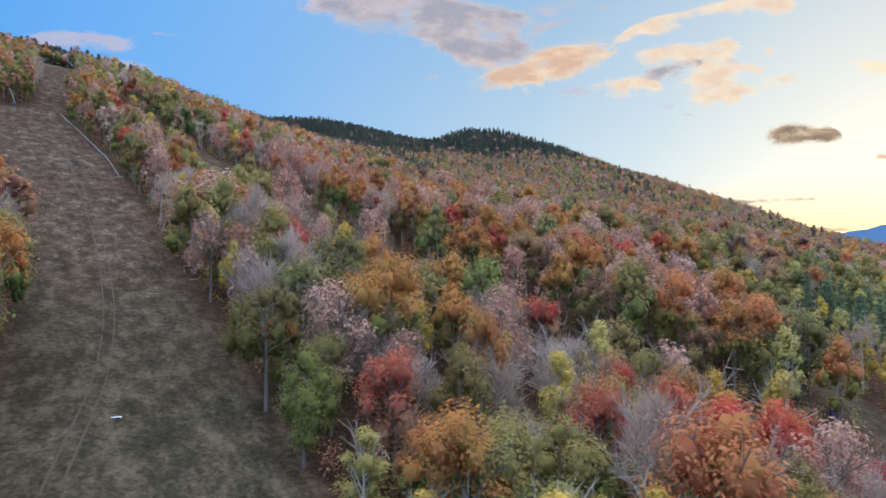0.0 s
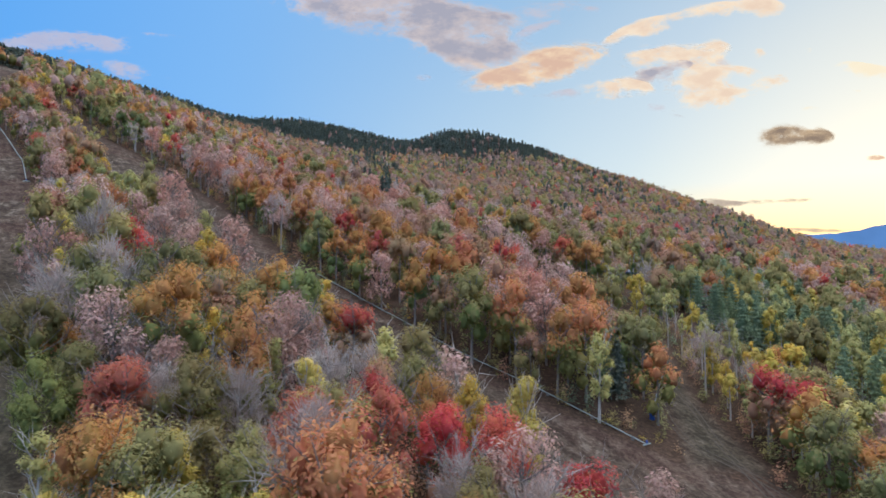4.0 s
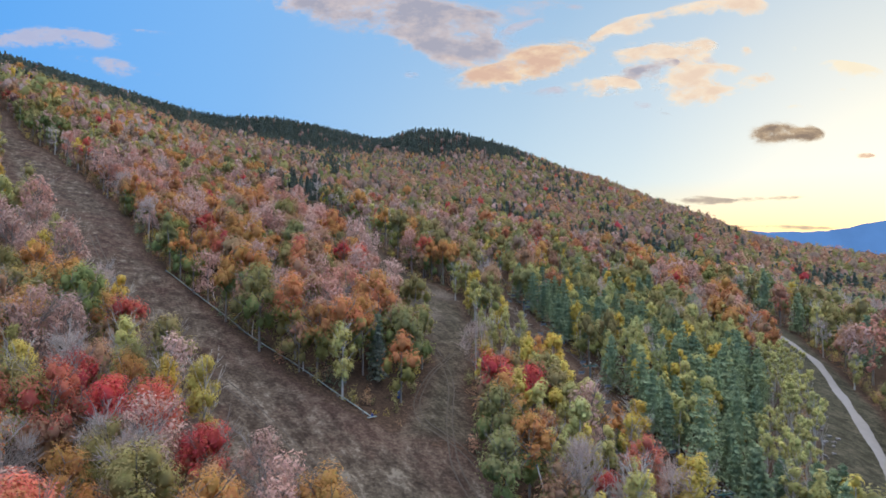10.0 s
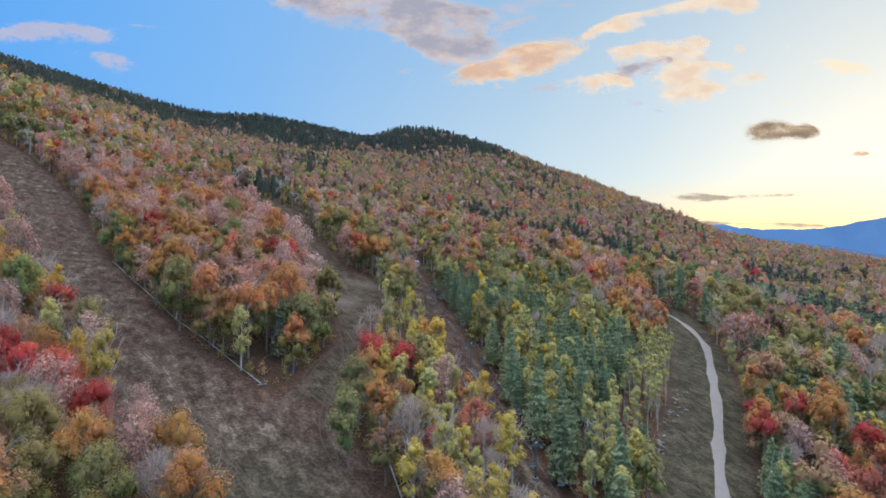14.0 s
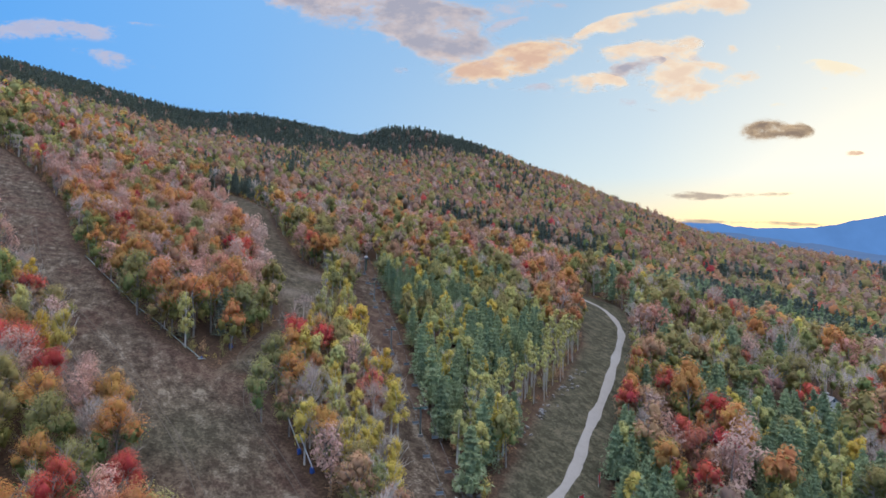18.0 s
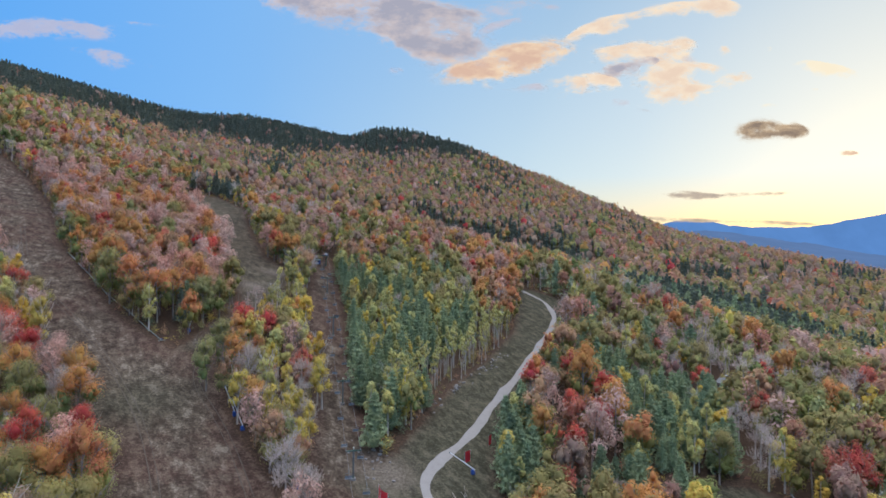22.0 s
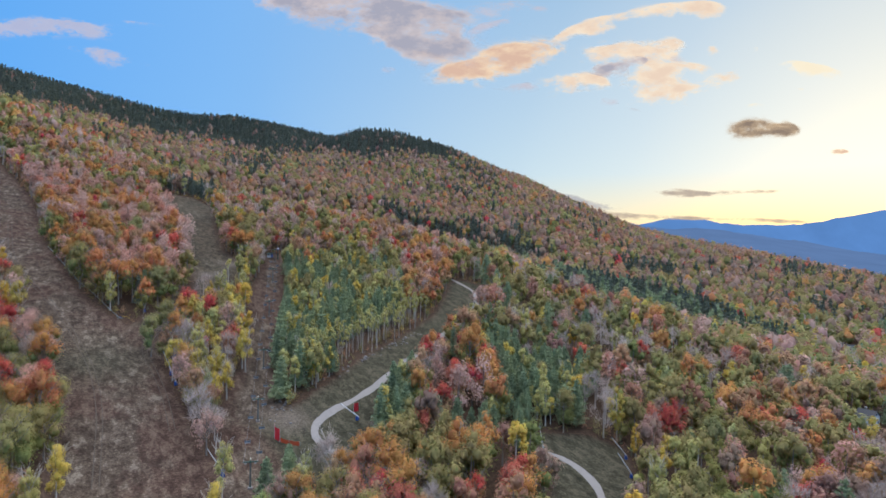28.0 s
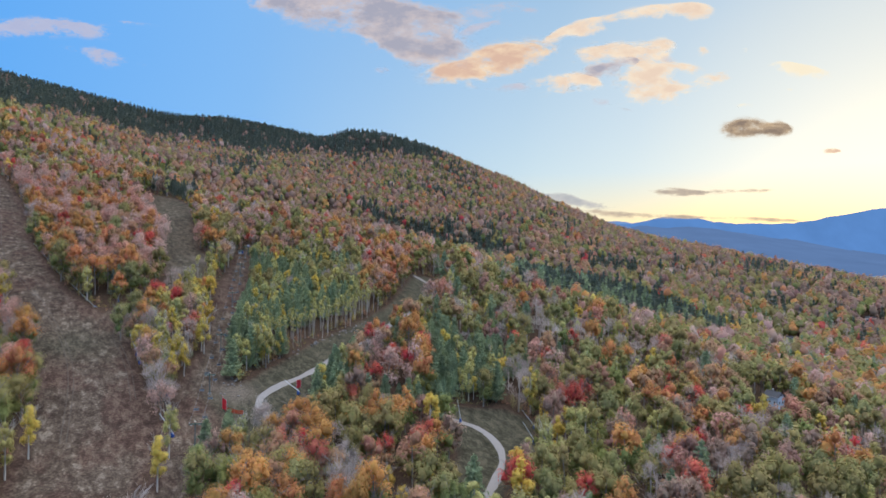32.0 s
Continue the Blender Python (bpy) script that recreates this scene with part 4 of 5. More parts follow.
# low growth under the eaves of the woods
ux, uy, rng = scatter(14, -260, 420, -120, 420, 2.7)
depth = clear_depth(CLEARINGS, ux, uy)
LANCES = [(78.5, 118.5, 18, 10), (117, 66, -22, 0), (112.5, 72, -20, 20), (138, 46, -24, 10), (184, 66.5, -62, -20), (253, 66.5, -10, 0), (285, 70.5, -40, -10), (-209, 283, -22, 0),
          (-232, 386, -32, 0), (-262, 420, -40, 0), (-276, 432, -40, 0), (283, 58, -35, -20), (151, 22, -35, 0), (108, 86, -15, 0)]
keep = np.array([min(math.hypot(a - lx, b - ly + 2) for lx, ly, _, _ in LANCES) > 4.5 for a, b in zip(ux, uy)])
keep &= (depth < -1.4) & (depth > -7) & in_view(ux, uy) & (rng.random(len(ux)) < 0.8) & (off_line(ux, uy) > 34)
ux, uy = ux[keep], uy[keep]


def brush(x, y, rng):
    vs, hues = [], {"rust": [], "olive": [], "yellow": [], "pine": []}
    mats = [LEAF_FAR[k] for k in hues]
    slots, tint = [], []
    for i in range(len(x)):
        sapling = rng.random() < 0.38
        n = 150 if sapling else 30
        tall = rng.uniform(3.0, 7.0) if sapling else rng.uniform(0.5, 2.2)
        wide = 0.6 if sapling else 0.45
        at = rng.normal(0, 1, (n, 3)) * [wide, wide, 0.27 * tall] + [0, 0, 0.5 * tall]
        at[:, 2] = np.clip(at[:, 2], 0.1, None)
        v, _ = sprays(rng, at + [x[i], y[i], ground_at(x[i], y[i])], 0.36 if sapling else 0.28, at * [0.5, 0.5, 0.5] + [0, 0, 0.5], 0.6)
        vs.append(v)
        slots.append(np.full(n, rng.choice(4, p=(0.36, 0.44, 0.09, 0.11))))
        tint.append(np.full(n * 4, rng.random()))
    v = np.concatenate(vs)
    me = mesh_from("undergrowth", v, np.arange(len(v)).reshape(-1, 4), mats, np.concatenate(slots))
    att = me.attributes.new("hue", "FLOAT", "POINT")
    att.data.foreach_set("value", np.concatenate(tint).astype(np.float32))
    return tagged(new("undergrowth", me), "brown bracken and low brush along the wood's edge", "undergrowth", kind="stuff")


brush(ux, uy, rng)
print("brush", len(ux))

# far slopes
fx, fy, rng = scatter(13, -760, 1300, 100, 1330, 8.0)
keep = (off_line(fx, fy) >= 420) & ~by_house(fx, fy) & in_view(fx, fy, 60) & (clear_depth(CLEARINGS, fx, fy) < -2)
fx, fy = fx[keep], fy[keep]
# leave out what lies wholly behind a ridge from all along the flight
tops, seen = height(fx, fy) + 16, np.zeros(len(fx), bool)
for ex, ey, ez in ((0, 0, 120), (120, -60, 122), (243, -182, 124)):
    clear = np.ones(len(fx), bool)
    for k in np.linspace(0.3, 0.97, 18):
        clear &= height(ex + (fx - ex) * k, ey + (fy - ey) * k) < ez + (tops - ez) * k + 3
    seen |= clear
fx, fy = fx[seen], fy[seen]
fk = pick(rng, zone_of(fx, fy, height(fx, fy)), fx, fy)
stand("far_woods", "rust and olive woods with dark spruce along the far ridge", fx, fy, fk, rng, 30, 1.75, 0.86, False)
print("far trees", len(fx))


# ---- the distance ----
def haze_glow_material(name, colour):
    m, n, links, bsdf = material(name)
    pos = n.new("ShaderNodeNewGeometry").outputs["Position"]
    # blue air haze is put into the emission; the black base takes no light
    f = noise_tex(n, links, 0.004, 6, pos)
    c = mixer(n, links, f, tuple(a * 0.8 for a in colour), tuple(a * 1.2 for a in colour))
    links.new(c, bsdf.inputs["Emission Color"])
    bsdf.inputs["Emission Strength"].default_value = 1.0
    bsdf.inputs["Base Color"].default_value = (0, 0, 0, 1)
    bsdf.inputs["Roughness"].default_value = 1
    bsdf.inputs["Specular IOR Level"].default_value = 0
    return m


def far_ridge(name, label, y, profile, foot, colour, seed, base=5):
    """A far range: a sloping wall of hills with a crest line, its haze put into a glow."""
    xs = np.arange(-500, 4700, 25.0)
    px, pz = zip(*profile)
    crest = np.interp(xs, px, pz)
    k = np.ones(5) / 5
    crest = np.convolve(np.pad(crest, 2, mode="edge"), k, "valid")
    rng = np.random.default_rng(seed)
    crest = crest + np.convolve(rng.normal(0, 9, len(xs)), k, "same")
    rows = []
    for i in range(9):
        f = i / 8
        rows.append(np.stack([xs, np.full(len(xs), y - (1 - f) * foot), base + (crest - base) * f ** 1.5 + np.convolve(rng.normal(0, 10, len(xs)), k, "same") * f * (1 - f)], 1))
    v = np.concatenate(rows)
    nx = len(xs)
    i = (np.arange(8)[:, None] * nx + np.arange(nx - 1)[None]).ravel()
    me = mesh_from(name, v, np.stack([i, i + 1, i + 1 + nx, i + nx], 1), [haze_glow_material(name, colour)])
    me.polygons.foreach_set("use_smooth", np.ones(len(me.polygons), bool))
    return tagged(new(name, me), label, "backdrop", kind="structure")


far_ridge("backdrop_pale_peak", "peak beyond the range, glowing pale haze blue", 4650, [(-500, 300), (1417, 330), (1557, 360), (1674, 376), (1792, 364), (1933, 348), (2100, 320), (4700, 300)], 300, (0.17, 0.32, 0.62), 6)
far_ridge("backdrop_far_range", "mountain range beyond the valley, glowing haze blue", 4300, [(-500, 270), (1300, 300), (1768, 348), (1860, 375), (1960, 394), (2150, 384), (2595, 347), (2800, 352), (3030, 370), (3380, 445), (3672, 492), (4700, 540)], 300, (0.105, 0.25, 0.58), 3)
far_ridge("backdrop_foothills", "wooded foothills in the valley, glowing hazy blue", 3700, [(-500, 200), (1100, 230), (1405, 277), (1639, 296), (2016, 287), (2281, 254), (2584, 213), (2888, 166), (3218, 126), (4700, 60)], 1800, (0.115, 0.205, 0.41), 4, 30)


# ---- clouds: thin sheets of vapour in the evening sky ----
def cloud_material(name, lit, shade, thick, coarse=1.0):
    """Vapour: soft where it thins out; lit rims and duller thick cores are glow colours."""
    m, n, links, bsdf = material(name)
    n.remove(bsdf)
    pos = n.new("ShaderNodeNewGeometry").outputs["Position"]
    stretch = n.new("ShaderNodeMapping")
    stretch.inputs["Scale"].default_value = (0.6 / coarse, 1 / coarse, 1.25 / coarse)
    stretch.inputs["Rotation"].default_value = (0, radians(-14), 0)
    links.new(pos, stretch.inputs["Vector"])
    lump = noise_tex(n, links, 0.0095, 7, stretch.outputs[0], 0.60)
    puff = noise_tex(n, links, 0.03, 6, stretch.outputs[0], 0.66)
    att = n.new("ShaderNodeAttribute")
    att.attribute_name = "vapour"
    grain = n.new("ShaderNodeMath")
    grain.operation = "MULTIPLY_ADD"
    links.new(puff, grain.inputs[0])
    grain.inputs[1].default_value = 0.55
    links.new(lump, grain.inputs[2])
    shaped = node(n, "ShaderNodeMapRange", From_Min=0.42, From_Max=1.10, To_Min=-1.15, To_Max=1.0)
    shaped.clamp = False
    links.new(grain.outputs[0], shaped.inputs["Value"])
    body = n.new("ShaderNodeMath")
    body.operation = "ADD"
    links.new(att.outputs["Fac"], body.inputs[0])
    links.new(shaped.outputs[0], body.inputs[1])
    # nothing is left where the sheet itself has run out
    rim = node(n, "ShaderNodeMapRange", From_Min=0.02, From_Max=0.42)
    links.new(att.outputs["Fac"], rim.inputs["Value"])
    alpha = node(n, "ShaderNodeMapRange", From_Min=0.10, From_Max=1.12, To_Min=0.0, To_Max=thick)
    alpha.interpolation_type = "SMOOTHSTEP"
    links.new(body.outputs[0], alpha.inputs["Value"])
    cover = n.new("ShaderNodeMath")
    cover.operation = "MULTIPLY"
    links.new(alpha.outputs[0], cover.inputs[0])
    links.new(rim.outputs[0], cover.inputs[1])
    deep = n.new("ShaderNodeMath")
    deep.operation = "MULTIPLY_ADD"
    links.new(noise_tex(n, links, 0.017, 4, stretch.outputs[0], 0.55), deep.inputs[0])
    deep.inputs[1].default_value = 2.6
    links.new(body.outputs[0], deep.inputs[2])
    core = node(n, "ShaderNodeMapRange", From_Min=1.55, From_Max=2.85)
    links.new(deep.outputs[0], core.inputs["Value"])
    # sunlight and shade on the cloud are painted as two emission colours
    glow = n.new("ShaderNodeEmission")
    links.new(mixer(n, links, core.outputs[0], lit, shade), glow.inputs["Color"])
    clear = n.new("ShaderNodeBsdfTransparent")
    mix = n.new("ShaderNodeMixShader")
    links.new(cover.outputs[0], mix.inputs[0])
    links.new(clear.outputs[0], mix.inputs[1])
    links.new(glow.outputs[0], mix.inputs[2])
    links.new(mix.outputs[0], n["Material Output"].inputs["Surface"])
    return m


CLOUD = {  # glow colour as lit rim, as thick shaded core, greatest cover
    "gold": (cloud_material("sunlit_cloud", (1.0, 0.77, 0.52), (0.74, 0.49, 0.36), 0.94), "evening cloud with peach light painted in and a soft edge"),
    "pale": (cloud_material("pale_cloud", (1.0, 0.90, 0.70), (0.98, 0.86, 0.64), 0.9), "small pale cream cloud"),
    "cream": (cloud_material("bright_cloud", (1.0, 0.84, 0.64), (0.86, 0.66, 0.51), 0.94), "bright cream cloud with low sunlight painted into its glow"),
    "mauve": (cloud_material("mauve_cloud", (0.74, 0.61, 0.57), (0.41, 0.39, 0.46), 0.90), "mauve-grey bank of evening cloud"),
    "pink": (cloud_material("faint_pink_cloud", (0.66, 0.58, 0.62), (0.60, 0.52, 0.58), 0.66), "faint pinkish wisp of evening cloud"),
    "dark": (cloud_material("shaded_cloud", (0.70, 0.50, 0.30), (0.24, 0.165, 0.12), 0.93, 1.8), "small brown shaded cloud with a glowing rim"),
    "streak": (cloud_material("thin_dark_cloud", (0.66, 0.52, 0.38), (0.38, 0.31, 0.28), 0.85, 1.6), "thin dark streak of cloud near the horizon"),
    "grey": (cloud_material("grey_cloud", (0.58, 0.55, 0.56), (0.40, 0.41, 0.46), 0.8, 1.6), "low grey evening cloud"),
}


def cloud(kind, y, puffs):
    """A billowed sheet across the sky at y; puffs: x, z, half width, half height, tilt and density of each swelling."""
    x0, x1 = min(p[0] - 2.2 * p[2] for p in puffs), max(p[0] + 2.2 * p[2] for p in puffs)
    z0, z1 = min(p[1] - 2.2 * p[3] - 0.3 * p[2] for p in puffs), max(p[1] + 2.2 * p[3] + 0.3 * p[2] for p in puffs)
    cols, rows = int((x1 - x0) / 9) + 2, int((z1 - z0) / 7) + 2
    u, v = np.meshgrid(np.linspace(x0, x1, cols), np.linspace(z0, z1, rows))
    dense = np.zeros(u.shape)
    for px, pz, rx, rz, tilt, weight in puffs:
        c, d = math.cos(radians(tilt)), math.sin(radians(tilt))
        a, b = ((u - px) * c - (v - pz) * d) / 1.1, ((u - px) * d + (v - pz) * c) / 1.12
        dense += weight * np.exp(-((a / rx) ** 2 + (b / rz) ** 2) ** 1.15)
    dense = np.minimum(1.18 * dense, 1.2)
    p = np.stack([u, y - 40 * dense, v], -1).reshape(-1, 3)
    i = (np.arange(rows - 1)[:, None] * cols + np.arange(cols - 1)[None]).ravel()
    me = mesh_from("cloud", p, np.stack([i, i + 1, i + 1 + cols, i + cols], 1), [CLOUD[kind][0]])
    att = me.attributes.new("vapour", "FLOAT", "POINT")
    att.data.foreach_set("value", dense.astype(np.float32).ravel())
    return tagged(new("cloud", me), CLOUD[kind][1], "cloud", kind="structure")


cloud("mauve", 2205, [(-458, 1129, 152, 44, 8, 1), (-282, 1100, 163, 65, 12, 1), (-85, 1071, 163, 78, 15, 1), (80, 1015, 152, 91, 18, 1), (240, 1034, 91, 52, 5, 0.9), (212, 937, 120, 57, 12, 0.9), (59, 933, 76, 39, 20, 0.6)])
cloud("pink", 2105, [(427, 1055, 108, 27, -4, 0.75), (375, 978, 75, 21, -15, 0.7), (459, 1000, 50, 15, -8, 0.5), (574, 1052, 33, 12, 0, 0.4)])
cloud("gold", 2595, [(652, 1062, 107, 38, -6, 1), (511, 1024, 123, 56, -10, 1.1), (383, 972, 141, 54, -12, 1.1), (268, 950, 82, 33, 0, 0.8), (164, 1026, 107, 26, 10, 0.65)])
cloud("pink", 2595, [(563, 891, 87, 20, -8, 0.6), (-41, 962, 33, 13, 0, 0.55), (988, 835, 46, 13, 5, 0.5), (422, 879, 51, 13, 0, 0.4)])
cloud("cream", 2755, [(844, 962, 103, 43, -4, 1), (980, 974, 60, 27, 10, 0.8), (1034, 1106, 114, 46, -8, 1.05), (1163, 1124, 81, 35, 0, 0.8), (1318, 1147, 81, 46, -15, 1), (1259, 1026, 125, 60, 12, 1.05), (1292, 911, 103, 46, 0, 1.1), (1204, 965, 81, 38, 0, 0.9), (1428, 1047, 92, 22, 3, 0.8), (1417, 945, 65, 19, 0, 0.8), (1592, 988, 87, 27, -16, 1), (1543, 1141, 30, 22, 30, 0.7)])
cloud("mauve", 2745, [(1105, 1049, 92, 46, -15, 0.9), (996, 1020, 59, 32, -20, 0.7), (1358, 1078, 43, 27, 0, 0.4), (1200, 1071, 54, 24, 0, 0.5)])
cloud("cream", 2205, [(1265, 1106, 74, 28, 4, 1.1), (1111, 1103, 105, 24, -6, 0.9), (946, 1068, 100, 20, -12, 0.85), (797, 1035, 83, 20, -18, 0.85), (705, 995, 48, 17, -28, 0.8), (848, 1014, 61, 13, -10, 0.75)])
cloud("pale", 2555, [(1850, 998, 60, 20, 8, 1.05), (1944, 981, 86, 23, 4, 1.1), (1863, 891, 28, 8, 0, 0.5), (1655, 816, 35, 10, 0, 0.5), (1657, 1073, 13, 13, 0, 0.5)])
cloud("dark", 4205, [(2450, 1051, 82, 49, 0, 1.1), (2562, 1073, 115, 53, -6, 1.15), (2687, 1049, 107, 37, 4, 1), (2790, 1067, 82, 41, 6, 1.1)])
cloud("streak", 4555, [(2060, 612, 160, 20, 2, 0.9), (2329, 605, 200, 16, -2, 0.85), (2642, 630, 276, 13, -2, 0.8), (2172, 635, 107, 11, 4, 0.6)])
cloud("gold", 4205, [(3184, 905, 58, 16, 0, 0.8)])
cloud("grey", 2855, [(1187, 856, 39, 10, 6, 0.7)])
cloud("pink", 3255, [(-2292, 1370, 198, 42, -2, 0.85), (-2053, 1385, 198, 42, 0, 0.9), (-1838, 1365, 115, 32, 6, 0.8)])
cloud("pink", 3055, [(-1588, 1143, 108, 39, 6, 0.85), (-1739, 1184, 120, 21, 8, 0.5), (-1501, 1340, 108, 9, 4, 0.4)])
cloud("grey", 4418, [(1179, 531, 151, 36, 0, 0.95), (1336, 498, 196, 31, 8, 0.9), (1045, 538, 89, 22, 0, 0.7)])
cloud("streak", 4318, [(1685, 409, 392, 20, 3, 0.9), (2166, 395, 349, 13, 2, 0.8), (2692, 391, 305, 13, 2, 0.8)])


# ---- things on the slope ----
GREEN_STEEL = plain("green_painted_steel", (0.05, 0.13, 0.11), 0.5, 0.3, 0.3, 2)
CHAIR_STEEL = plain("worn_chair_steel", (0.15, 0.17, 0.18), 0.5, 0.4, 0.3, 3)
SEAT_BLUE = plain("faded_blue_seat", (0.12, 0.15, 0.18), 0.6, 0, 0.3, 4)
CABLE = plain("dark_cable", (0.20, 0.20, 0.21), 0.6, 0.5, 0.2, 3)
WHITE_PAINT = plain("weathered_white_paint", (0.62, 0.64, 0.66), 0.5, 0, 0.25, 2)
PIPE_PAINT = plain("pale_green_pipe", (0.34, 0.40, 0.37), 0.5, 0.1, 0.3, 1.5)
PAD_BLUE = plain("blue_padding", (0.03, 0.09, 0.33), 0.6, 0, 0.3, 3)
NET_RED = plain("red_safety_netting", (0.62, 0.05, 0.07), 0.7, 0, 0.25, 3)
NET_ORANGE = plain("orange_safety_netting", (0.55, 0.14, 0.06), 0.7, 0, 0.25, 3)
ROCK = plain("grey_fieldstone", (0.24, 0.22, 0.21), 0.9, 0, 0.4, 1.5, 0.8)
LAMP_GLASS = plain("lamp_glass", (0.8, 0.78, 0.66), 0.3, 0, 0.1, 3)
GLASS = plain("dark_window_glass", (0.04, 0.05, 0.06), 0.08, 0, 0.2, 2, 0.0)
WOOD = plain("grey_weathered_wood", (0.22, 0.19, 0.16), 0.85, 0, 0.35, 3, 0.5)


def box(sx, sy, sz, at=(0, 0, 0), turn=(0, 0, 0), bm=None, bevel=0.0):
    bm = bm or bmesh.new()
    made = bmesh.ops.create_cube(bm, size=1.0, matrix=pose(*at, *turn) @ Matrix.Diagonal((sx, sy, sz, 1)))
    if bevel:
        edges = {e for v in made["verts"] for e in v.link_edges}
        bmesh.ops.bevel(bm, geom=list(edges), offset=bevel, segments=1, affect="EDGES")
    return bm


def rod(points, radius, sides=8, bm=None):
    """A round bar along points, closed at its ends."""
    bm = bm or bmesh.new()
    v, f = tube(points, [radius] * len(points) if isinstance(radius, (int, float)) else radius, sides)
    vs = [bm.verts.new(p) for p in v]
    for q in f:
        bm.faces.new([vs[i] for i in q])
    bm.faces.new(vs[:sides][::-1])
    bm.faces.new(vs[-sides:])
    bmesh.ops.recalc_face_normals(bm, faces=bm.faces[:])
    return bm


def thing(name, x, y, turn=0.0, lift=0.0):
    root = new(name)
    root.empty_display_size = 0.4
    root.matrix_world = pose(x, y, ground_at(x, y) + lift, 0, 0, turn)
    return root


# chairlift: the line climbs from (154, 38) to (106, 230)
LIFT_TURN = math.degrees(math.atan2(48, 192))
TOWER_Y = (20, 54.7, 90.5, 140, 186, 222)


def lift_x(y):
    return 152.2 - 0.253 * (y - 50)


def lift_tower(y):
    x = lift_x(y)
    tower = thing("lift_tower", x, y, LIFT_TURN)
    part("footing", box(1.3, 1.3, 0.7, (0, 0, 0.1), bevel=0.08), ROCK, tower, "concrete footing")
    part("mast", rod([(0, 0, 0.2), (0, 0, 4), (0, 0, 8.0)], [0.24, 0.21, 0.18], 10), GREEN_STEEL, tower)
    arm = part("crossarm", box(4.3, 0.26, 0.28, (0, 0, 7.7), bevel=0.03), GREEN_STEEL, tower)
    for side in (-1, 1):
        part("sheave_train", box(0.16, 1.9, 0.22, (side * 1.95, 0, 7.95), bevel=0.04), CHAIR_STEEL, arm)
        part("catwalk", box(0.55, 1.6, 0.06, (side * 1.35, 0, 7.35)), CHAIR_STEEL, arm)
    part("ladder", box(0.35, 0.06, 6.6, (0, -0.27, 4.2)), CHAIR_STEEL, tower)
    lamp = part("lamp_bracket", rod([(0, 0, 8.0), (0, -0.2, 8.5)], 0.05, 6), GREEN_STEEL, tower)
    part("floodlight", box(0.34, 0.3, 0.34, (0, -0.3, 8.6), bevel=0.06), LAMP_GLASS, lamp, "pale floodlight head")
    return tagged(tower, "green steel chairlift tower with a short crossarm", "lift tower", "chairlift towers")


for y in TOWER_Y:
    lift_tower(y)


def cable_z(y):
    """Height of the rope: carried by the towers, sagging a little between them."""
    ys = list(TOWER_Y)
    zs = [ground_at(lift_x(v), v) + 8.05 for v in ys]
    y = min(max(y, ys[0]), ys[-1])
    k = max(i for i in range(len(ys) - 1) if ys[i] <= y)
    f = (y - ys[k]) / (ys[k + 1] - ys[k])
    return zs[k] * (1 - f) + zs[k + 1] * f - 0.9 * 4 * f * (1 - f) * (ys[k + 1] - ys[k]) / 45


def lift_point(y, side):
    a = radians(LIFT_TURN)
    return (lift_x(y) + side * 1.95 * math.cos(a), y + side * 1.95 * math.sin(a), cable_z(y))


for side in (-1, 1):
    bm = rod([lift_point(v, side) for v in np.linspace(20, 222, 60)], 0.035, 5)
    me = bpy.data.meshes.new("haul_rope")
    bm.to_mesh(me)
    bm.free()
    me.materials.append(CABLE)
    tagged(new("haul_rope", me), "taut steel haul rope of the chairlift", "cable", "lift ropes")


def lift_chair():
    chair = new("lift_chair")
    part("hanger", rod([(0, 0, 0), (0, -0.12, -0.5), (0, -0.12, -1.5)], 0.04, 6), CHAIR_STEEL, chair)
    frame_part = part("side_frame", rod([(-0.85, 0.35, -2.9), (-0.85, -0.12, -2.75), (-0.85, -0.12, -1.55), (0, -0.12, -1.5), (0.85, -0.12, -1.55), (0.85, -0.12, -2.75), (0.85, 0.35, -2.9)], 0.035, 6), CHAIR_STEEL, chair)
    part("seat", box(1.75, 0.48, 0.08, (0, 0.12, -2.85), bevel=0.03), SEAT_BLUE, chair)
    part("backrest", box(1.75, 0.07, 0.55, (0, -0.15, -2.45), (8, 0, 0), bevel=0.02), SEAT_BLUE, chair)
    part("safety_bar", rod([(-0.8, 0.1, -1.7), (-0.8, 0.4, -2.2), (0.8, 0.4, -2.2), (0.8, 0.1, -1.7)], 0.025, 6), CHAIR_STEEL, chair)
    return tagged(chair, "empty chairlift chair with a faded blue seat", "lift chair", "chairlift chairs")


first = lift_chair()
seats = [(-1, 34.6 + 13.3 * i) for i in range(14)] + [(1, 28.7 + 13.2 * i) for i in range(14)]
for i, (side, y) in enumerate(seats):
    m = Matrix.Translation(lift_point(y, side)) @ pose(0, 0, 0, 0, 0, LIFT_TURN + (180 if side < 0 else 0))
    if i == 0:
        first.matrix_world = m
    else:
        copy_thing(first, m)


def lift_hut(x, y, turn):
    hut = thing("lift_hut", x, y, turn)
    part("wall", box(3.4, 2.8, 2.6, (0, 0, 1.2), bevel=0.03), WHITE_PAINT, hut)
    part("roof", box(4.0, 3.6, 0.18, (0, 0, 2.62), (6, 0, 0), bevel=0.04), GREEN_STEEL, hut)
    for sx in (-0.9, 0.6):
        part("window", box(1.0, 0.06, 0.9, (sx, -1.42, 1.6)), GLASS, hut)
    part("door", box(0.85, 0.06, 2.0, (1.25, -1.43, 1.0)), PAD_BLUE, hut)
    return tagged(hut, "small white operator hut at the chairlift's head", "hut")


